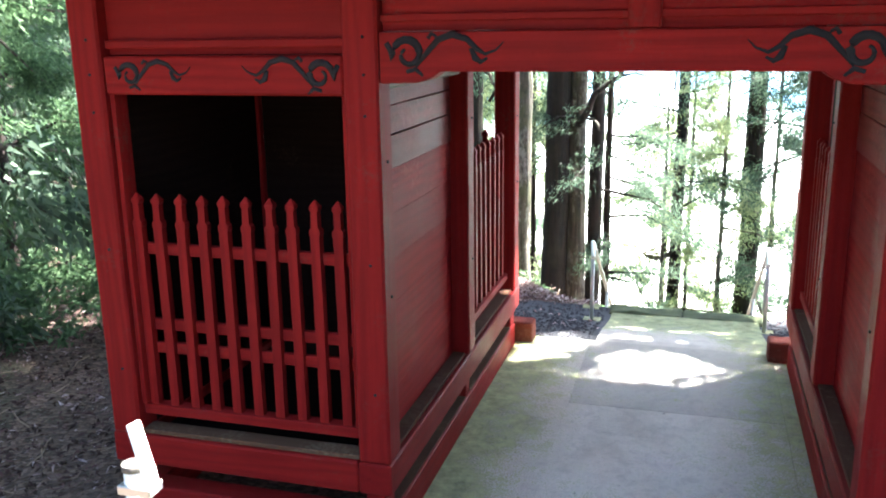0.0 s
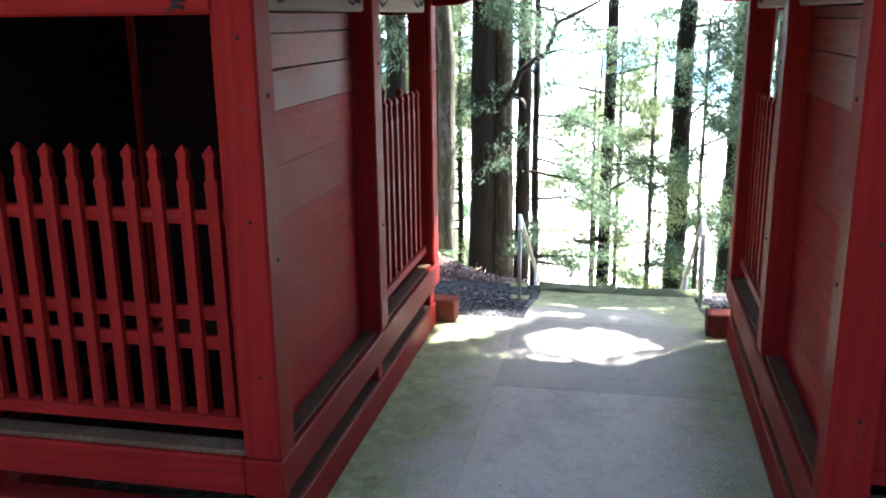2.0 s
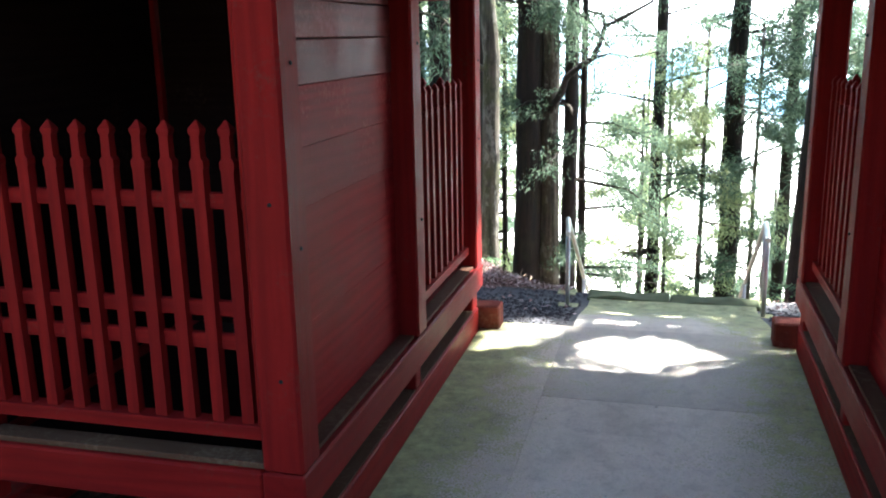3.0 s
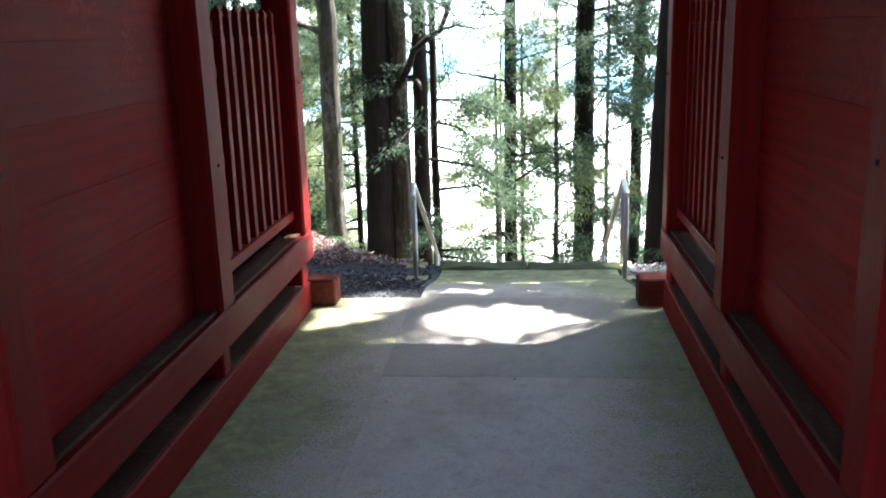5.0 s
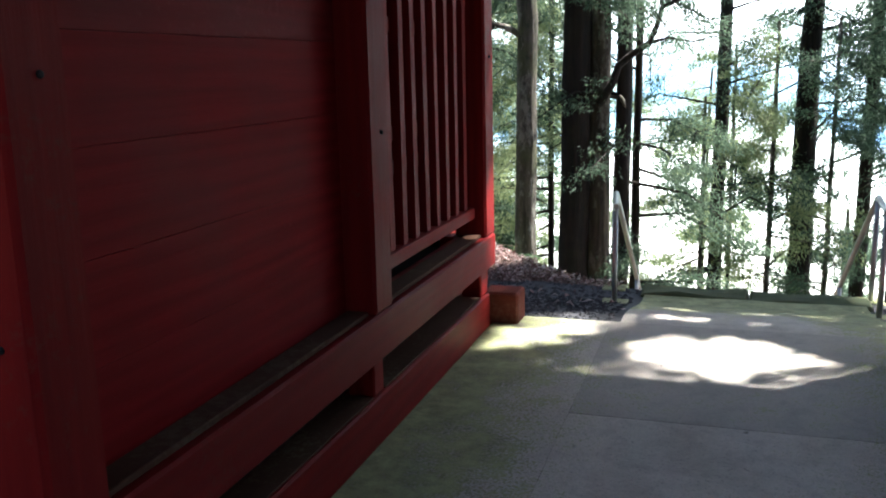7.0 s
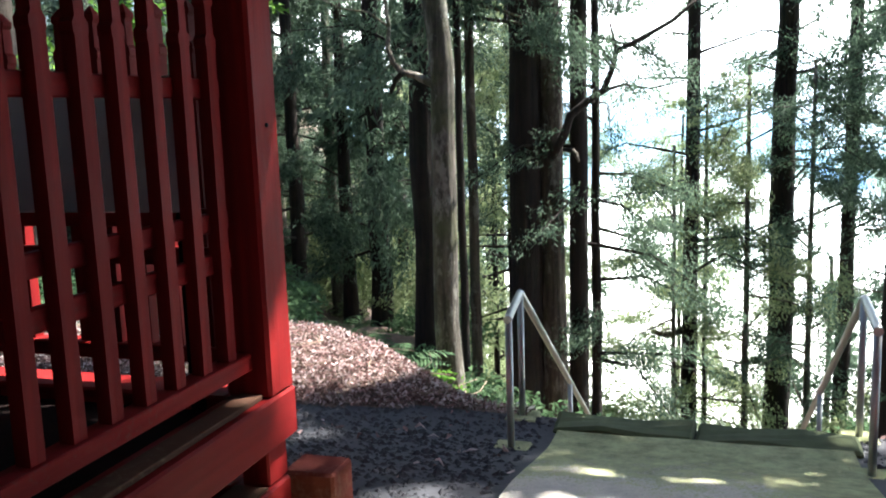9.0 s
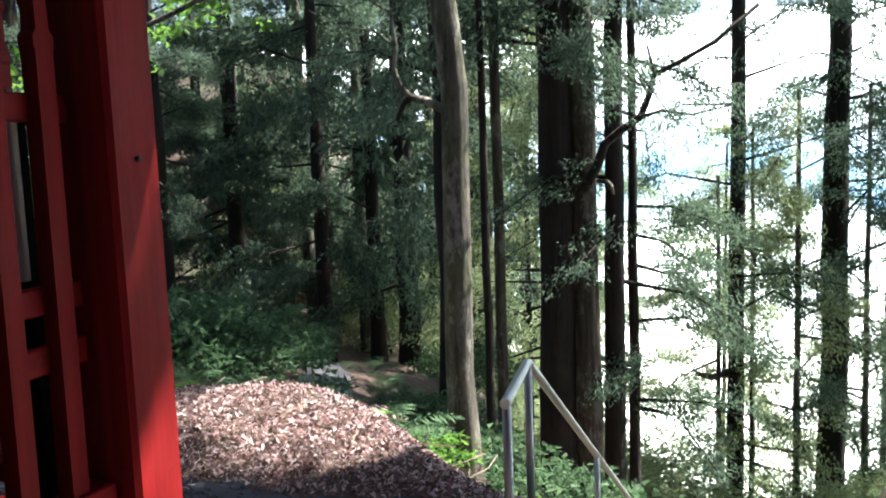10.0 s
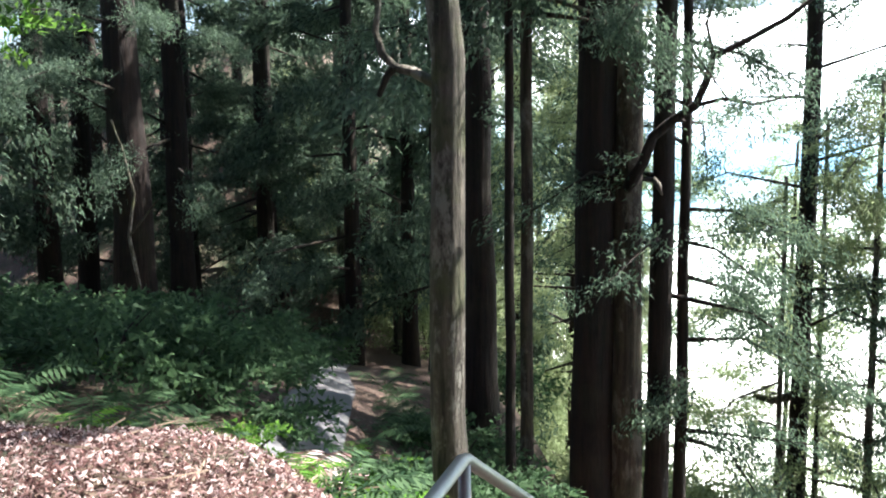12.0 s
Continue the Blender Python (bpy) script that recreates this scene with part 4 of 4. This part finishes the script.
for x, y, tall, lf in ((-4.4, 24.5, 16, sun_tinted_leaf), (-5.6, 27.5, 17, sun_tinted_leaf), (-6.9, 25.5, 15, cedar_leaf), (-6.6, 31.0, 17, sun_tinted_leaf), (-0.9, 31.0, 15, sun_tinted_leaf), (4.6, 27.5, 16, cedar_leaf)):
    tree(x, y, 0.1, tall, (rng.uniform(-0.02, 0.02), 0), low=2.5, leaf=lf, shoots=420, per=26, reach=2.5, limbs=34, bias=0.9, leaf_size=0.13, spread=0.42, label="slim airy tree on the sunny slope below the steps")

# further forest: four kinds, set out again and again
kinds = [tree(x, y, r, tall, low=low, shoots=400, per=24, reach=3.6, leaf_size=0.17, limbs=16, spread=0.42, mat=m) for x, y, r, tall, low, m in ((-9.8, 27.2, 0.22, 15, 1.6, bark_dark), (-17.5, 24.0, 0.3, 16, 1.4, bark_dark), (-11.0, 29.0, 0.2, 14, 0.8, bark_pale), (-20.0, 17.0, 0.28, 15, 1.2, bark_dark))]
# trees beside and before the gate are unseen, added to block sky and sun
spots = [(-9.5, 31), (-14, 27), (-15, 33), (-19, 29), (-23, 24), (-22, 33), (-27, 28), (-12, 36), (-18, 38), (-8, 37), (-10, 39), (-14.5, 37), (-20, 34), (-16, 30), (-21, 39), (-25, 32), (-26, 36), (-30, 20), (-25, 15), (-18, 12.5), (-14.5, 15.5), (-22, 9), (-16, 8), (-12.5, 11.5), (-13, 4.5), (-18, 3), (-10.5, 7.8), (-24, 2), (-15, -2), (5, 26), (8, 22), (11, 28), (6.5, 33), (9, 15), (13, 19), (8, 8), (11, 3), (7, -2), (14, 10), (-9, -5), (9, -8), (-16, -9), (4.5, 40), (-13, 42), (-6.5, -1.5), (7.4, 8.2), (7.2, 6.4), (7.4, 0.6), (6.9, 3.6), (7.8, -1.8), (6.6, -4.0), (10, 5.5), (9.6, 0.8), (-8.6, 3.4), (-7.4, -5), (-12, -7), (-20, -4), (6, -12), (12, -3), (-7.2, 35), (-10.5, 25.5), (-16.5, 26.5), (-20, 22), (-13.2, 31), (-24, 29), (-17, 17.5), (-21, 13), (-28, 33), (-11, 33.5), (-8.2, 25.6), (-12.9, 29.2), (-15.2, 25.2), (-18.2, 21.4), (-7.4, 29.0)]
for i, (x, y) in enumerate(spots):
    k = kinds[i % 4]
    copy_thing(k, pose(x, y, height(x, y), 0, 0, rng.uniform(0, 360)))


def shrub(x, y, wide, tall, shoots, per, mat, size=0.09, label="leafy green shrub on the forest floor", z=None, spread=0.2):
    base = height(x, y) if z is None else z
    s = empty("shrub", label, "shrub", "undergrowth", at=(x, y, base))
    cs, ax = [], []
    for i in range(5):
        a = i * 1.25 + rng.uniform(-0.4, 0.4)
        tip = Vector((math.cos(a) * wide * rng.uniform(0.3, 0.8), math.sin(a) * wide * rng.uniform(0.3, 0.8), tall * rng.uniform(0.6, 1.0)))
        bm = bmesh.new()
        tube(bm, [Vector((0, 0, -0.15)), tip * 0.5 + Vector((0, 0, 0.1 * tall)), tip], [0.02, 0.012, 0.004], 5, False)
        part("stem", bm, bark_dark, s)
    for _ in range(shoots):
        f, a = rng.random() ** 0.6, rng.uniform(0, math.tau)
        cs.append(Vector((math.cos(a) * wide * f, math.sin(a) * wide * f, tall * rng.uniform(0.12, 1.0) * (1.1 - 0.6 * f * f))))
        ax.append(Vector((math.cos(a), math.sin(a), rng.uniform(-0.3, 0.6))).normalized())
    me = leaf_mesh("foliage", sprays(rng.randrange(10 ** 6), cs, ax, per, size, spread, 0.2, 0.3), mat)
    c = new("foliage", me)
    c.parent = s
    return s


shrubs = [shrub(-5.9, 13.9, 0.9, 0.6, 90, 12, broad_leaf, 0.1), shrub(-8.4, 15.0, 1.1, 0.75, 110, 12, broad_leaf, 0.11), shrub(-3.4, 13.0, 0.5, 0.35, 50, 10, broad_leaf, 0.1), shrub(-9.0, 16.5, 1.4, 0.85, 190, 14, broad_leaf, 0.1)]
low_spots = [(-3.7, 15.7), (-4.4, 17.4), (-4.7, 19.2), (-6.4, 14.6), (-7.0, 16.6), (-5.5, 21.8), (-4.9, 14.2), (-3.2, 15.2), (-7.8, 14.0), (-6.3, 13.2), (-9.0, 17.2), (-9.4, 14.4), (-10.6, 15.6), (-8.4, 12.8), (-10.2, 13.0), (-11.6, 14.4), (-12, 17.2), (-13.4, 18.2), (-9.9, 18.6), (-14.8, 16.4), (-3.0, 13.4), (-1.6, 13.2), (-3.4, 18.0), (-10.4, 22.4), (-12.5, 24.5), (-4.8, 24), (-6.4, 24.5), (-5.2, 27.0), (-2.6, 25), (-14, 22.5), (-16, 20), (-8.3, 9.0), (-9.6, 6.4), (-11, 4.2), (-10, 9.8), (-9.2, 3.2), (-12.4, 7.2), (-13, 2.2), (-11.2, 10.6), (-7.3, 10.8), (2.2, 15.4), (3.6, 14.2), (3.0, 12.4), (2.7, 16.8), (4.8, 12.6), (5.4, 9.2), (4.9, 7.2), (-5.8, 7.4), (-7.0, 6.2), (-6.4, 8.9), (-7.9, 7.9), (-7.4, 4.4), (-8.6, 5.4)]
for i, (x, y) in enumerate(low_spots):
    copy_thing(shrubs[i % 4], pose(x, y, height(x, y), 0, 0, rng.uniform(0, 360)))
# three cedars out of view, added to dapple the sun behind the gate
tree(4.9, 12.1, 0.16, 14.0, low=5.0, reach=2.9, shoots=820, leaf_size=0.13, limbs=26, label="unseen dark cedar added to shade the ground behind the gate")
tree(5.7, 14.7, 0.16, 18, low=7, reach=2.0, shoots=420, leaf_size=0.12, label="unseen dark cedar added to shade the ground behind the gate")
tree(5.3, 13.7, 0.2, 24, low=5, reach=2.4, shoots=640, leaf_size=0.13, spread=0.36, label="unseen dark cedar added to shade the ground behind the gate")
for x, y in ((-4.15, 15.2), (-3.8, 14.2), (-4.9, 17.0), (-3.2, 13.3)):
    copy_thing(shrubs[2], pose(x, y, height(x, y), 0, 0, rng.uniform(0, 360)))
lime = [shrub(-3.1, 12.1, 0.3, 0.22, 26, 8, lime_leaf, 0.06, "small lime-green plant at the edge of the leaf bank", spread=0.1), shrub(-2.5, 12.0, 0.35, 0.3, 34, 8, lime_leaf, 0.07, "small lime-green plant at the edge of the leaf bank", spread=0.12)]
for i, (x, y) in enumerate([(-3.6, 12.4), (-4.4, 12.9), (-1.9, 12.3)]):
    copy_thing(lime[i % 2], pose(x, y, height(x, y), 0, 0, rng.uniform(0, 360)))
# taller bushes on the slope below, their sun put into the pale leaf colour
bush = [shrub(1.6, 24.5, 2.2, 3.2, 420, 18, sun_tinted_leaf, 0.12, "tall bush in pale sunlit-looking green on the slope below the steps", spread=0.34), shrub(-1.1, 24.0, 2.0, 3.4, 400, 18, sun_tinted_leaf, 0.12, "tall bush in pale sunlit-looking green on the slope below the steps", spread=0.34)]
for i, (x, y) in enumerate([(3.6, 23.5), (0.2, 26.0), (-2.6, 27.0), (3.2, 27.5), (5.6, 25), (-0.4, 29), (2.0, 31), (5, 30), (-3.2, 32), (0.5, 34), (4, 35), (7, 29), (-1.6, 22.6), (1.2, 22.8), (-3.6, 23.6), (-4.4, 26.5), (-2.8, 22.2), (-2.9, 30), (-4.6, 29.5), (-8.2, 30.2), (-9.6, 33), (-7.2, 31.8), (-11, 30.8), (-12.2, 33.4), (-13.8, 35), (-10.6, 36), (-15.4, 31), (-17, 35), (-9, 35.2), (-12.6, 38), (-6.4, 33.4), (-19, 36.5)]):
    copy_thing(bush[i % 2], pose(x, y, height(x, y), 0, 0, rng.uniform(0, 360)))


def fern(x, y, size, mat, label="green fern growing at the edge of the leaf bank", fronds=9):
    """A rosette of arching fronds, each with two rows of tapering leaflets."""
    f = empty("fern", label, "fern", "undergrowth", at=(x, y, height(x, y)))
    for i in range(fronds):
        a = i * math.tau / fronds + rng.uniform(-0.3, 0.3)
        d, n2 = Vector((math.cos(a), math.sin(a), 0)), Vector((-math.sin(a), math.cos(a), 0))
        ln, lift = size * rng.uniform(0.7, 1.15), rng.uniform(0.45, 0.8)
        arc = lambda u: d * ln * u + Vector((0, 0, ln * (lift * u * 1.5 - lift * 1.25 * u * u) - 0.02))
        bm = bmesh.new()
        tube(bm, [arc(k / 5) for k in range(6)], [0.005 - 0.0007 * k for k in range(6)], 4, False)
        for k in range(2, 16):
            u = k / 16
            w = ln * 0.26 * math.sin(math.pi * min(1, u * 0.9 + 0.08)) ** 0.8
            for sgn in (-1, 1):
                p = arc(u)
                tip = p + n2 * sgn * w + d * w * 0.35 + Vector((0, 0, -w * rng.uniform(0.1, 0.45)))
                q = p.lerp(tip, 0.45)
                b0, b1 = q + d * ln * 0.028, q - d * ln * 0.022
                bm.faces.new([bm.verts.new(c) for c in (p, b1, tip, b0)])
        part("frond", bm, mat, f)
    return f


ferns = [fern(-4.9, 12.6, 0.55, broad_leaf), fern(-6.2, 12.2, 0.7, broad_leaf), fern(-3.2, 12.35, 0.45, lime_leaf, "bright green fern growing at the edge of the leaf bank")]
for i, (x, y) in enumerate([(-5.6, 12.9), (-7.0, 12.6), (-7.8, 12.2), (-4.1, 12.9), (-3.7, 12.5), (-6.6, 13.3), (-5.3, 13.4), (-8.4, 11.6), (-2.7, 12.7), (-7.4, 13.3), (-3.0, 13.7), (-6.0, 14.2), (-8.8, 12.9), (2.1, 11.4), (2.6, 12.2), (-8.3, 7.0), (-7.2, 5.2), (-3.5, 11.25), (-4.0, 11.5), (-4.5, 11.3), (-5.0, 11.6), (-5.4, 11.4), (-5.9, 11.8), (-6.4, 11.6), (-4.3, 11.9), (-5.1, 12.1), (-3.0, 11.4), (-2.5, 11.2), (-6.9, 12.0), (-3.4, 12.6), (-3.7, 13.4), (-4.0, 14.3), (-3.5, 14.9), (-4.3, 15.2), (-3.0, 12.7), (-3.3, 13.9), (-2.9, 13.4), (-4.9, 16.0), (-4.5, 15.6), (-5.4, 17.4), (-5.0, 16.8), (-4.4, 16.4), (-5.7, 18.3), (-4.0, 14.8), (-4.7, 15.0), (-5.2, 18.0), (-6.3, 19.0)]):
    copy_thing(ferns[i % 3], pose(x, y, height(x, y), 0, 0, rng.uniform(0, 360)))
fern(-3.05, 11.55, 0.5, dry_leaf, "withered brown fern clump at the edge of the leaf bank", 14)

# young tree and stems beside the front of the gate
young = tree(-4.6, 3.4, 0.05, 4.4, (-0.03, 0.02), low=2.2, leaf=broad_leaf, shoots=90, reach=1.2, limbs=9, label="thin bare-stemmed sapling on the leaf slope", leaf_size=0.08, spread=0.2)
tree(-6.2, 5.6, 0.06, 5.0, (0.03, 0.0), low=1.6, leaf=broad_leaf, shoots=240, reach=1.5, limbs=12, label="slender leafy sapling on the leaf slope", leaf_size=0.08, spread=0.24, mat=bark_pale)
tree(-7.6, 7.6, 0.08, 6.0, (0.02, 0.0), low=1.6, leaf=broad_leaf, shoots=380, reach=1.8, limbs=14, label="slender leafy sapling on the leaf slope", leaf_size=0.09, spread=0.28)

# ---------------- the lane below ----------------
bm = bmesh.new()
mid = [Vector((-4.1, 13.0, 0)), Vector((-4.9, 14.6, 0)), Vector((-6.0, 16.9, 0)), Vector((-7.5, 19.2, 0)), Vector((-9.4, 22.6, 0)), Vector((-11.4, 26.3, 0)), Vector((-13.6, 30, 0))]
line = []
for a, b in zip(mid, mid[1:]):
    line += [a.lerp(b, k / 8) for k in range(8)]
rows = []
for i, p in enumerate(line):
    d = (line[min(i + 1, len(line) - 1)] - line[max(i - 1, 0)]).normalized()
    n2 = Vector((d.y, -d.x, 0))
    rows.append([bm.verts.new((q.x, q.y, height(q.x, q.y) + 0.05)) for q in (p + n2 * k for k in (-0.34, -0.17, 0, 0.17, 0.34))])
for a, b in zip(rows, rows[1:]):
    for k in range(4):
        bm.faces.new((a[k], a[k + 1], b[k + 1], b[k])).smooth = True
tagged(finish("road", bm, plain("lane", (0.11, 0.11, 0.115), 0.9, 0, 0.3, 5)), "grey lane winding through the trees below", "road", kind="structure")

# ---------------- glowing backdrop for the sunlit hazy valley ---
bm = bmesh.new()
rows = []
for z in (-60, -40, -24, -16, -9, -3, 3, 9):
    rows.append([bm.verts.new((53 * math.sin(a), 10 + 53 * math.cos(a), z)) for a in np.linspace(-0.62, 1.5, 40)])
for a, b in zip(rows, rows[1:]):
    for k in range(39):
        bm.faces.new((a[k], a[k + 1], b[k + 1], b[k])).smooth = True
tagged(finish("backdrop", bm, glow_haze_mat), "glowing backdrop of a hazy valley and blue hills beyond the trees", "backdrop", kind="structure")
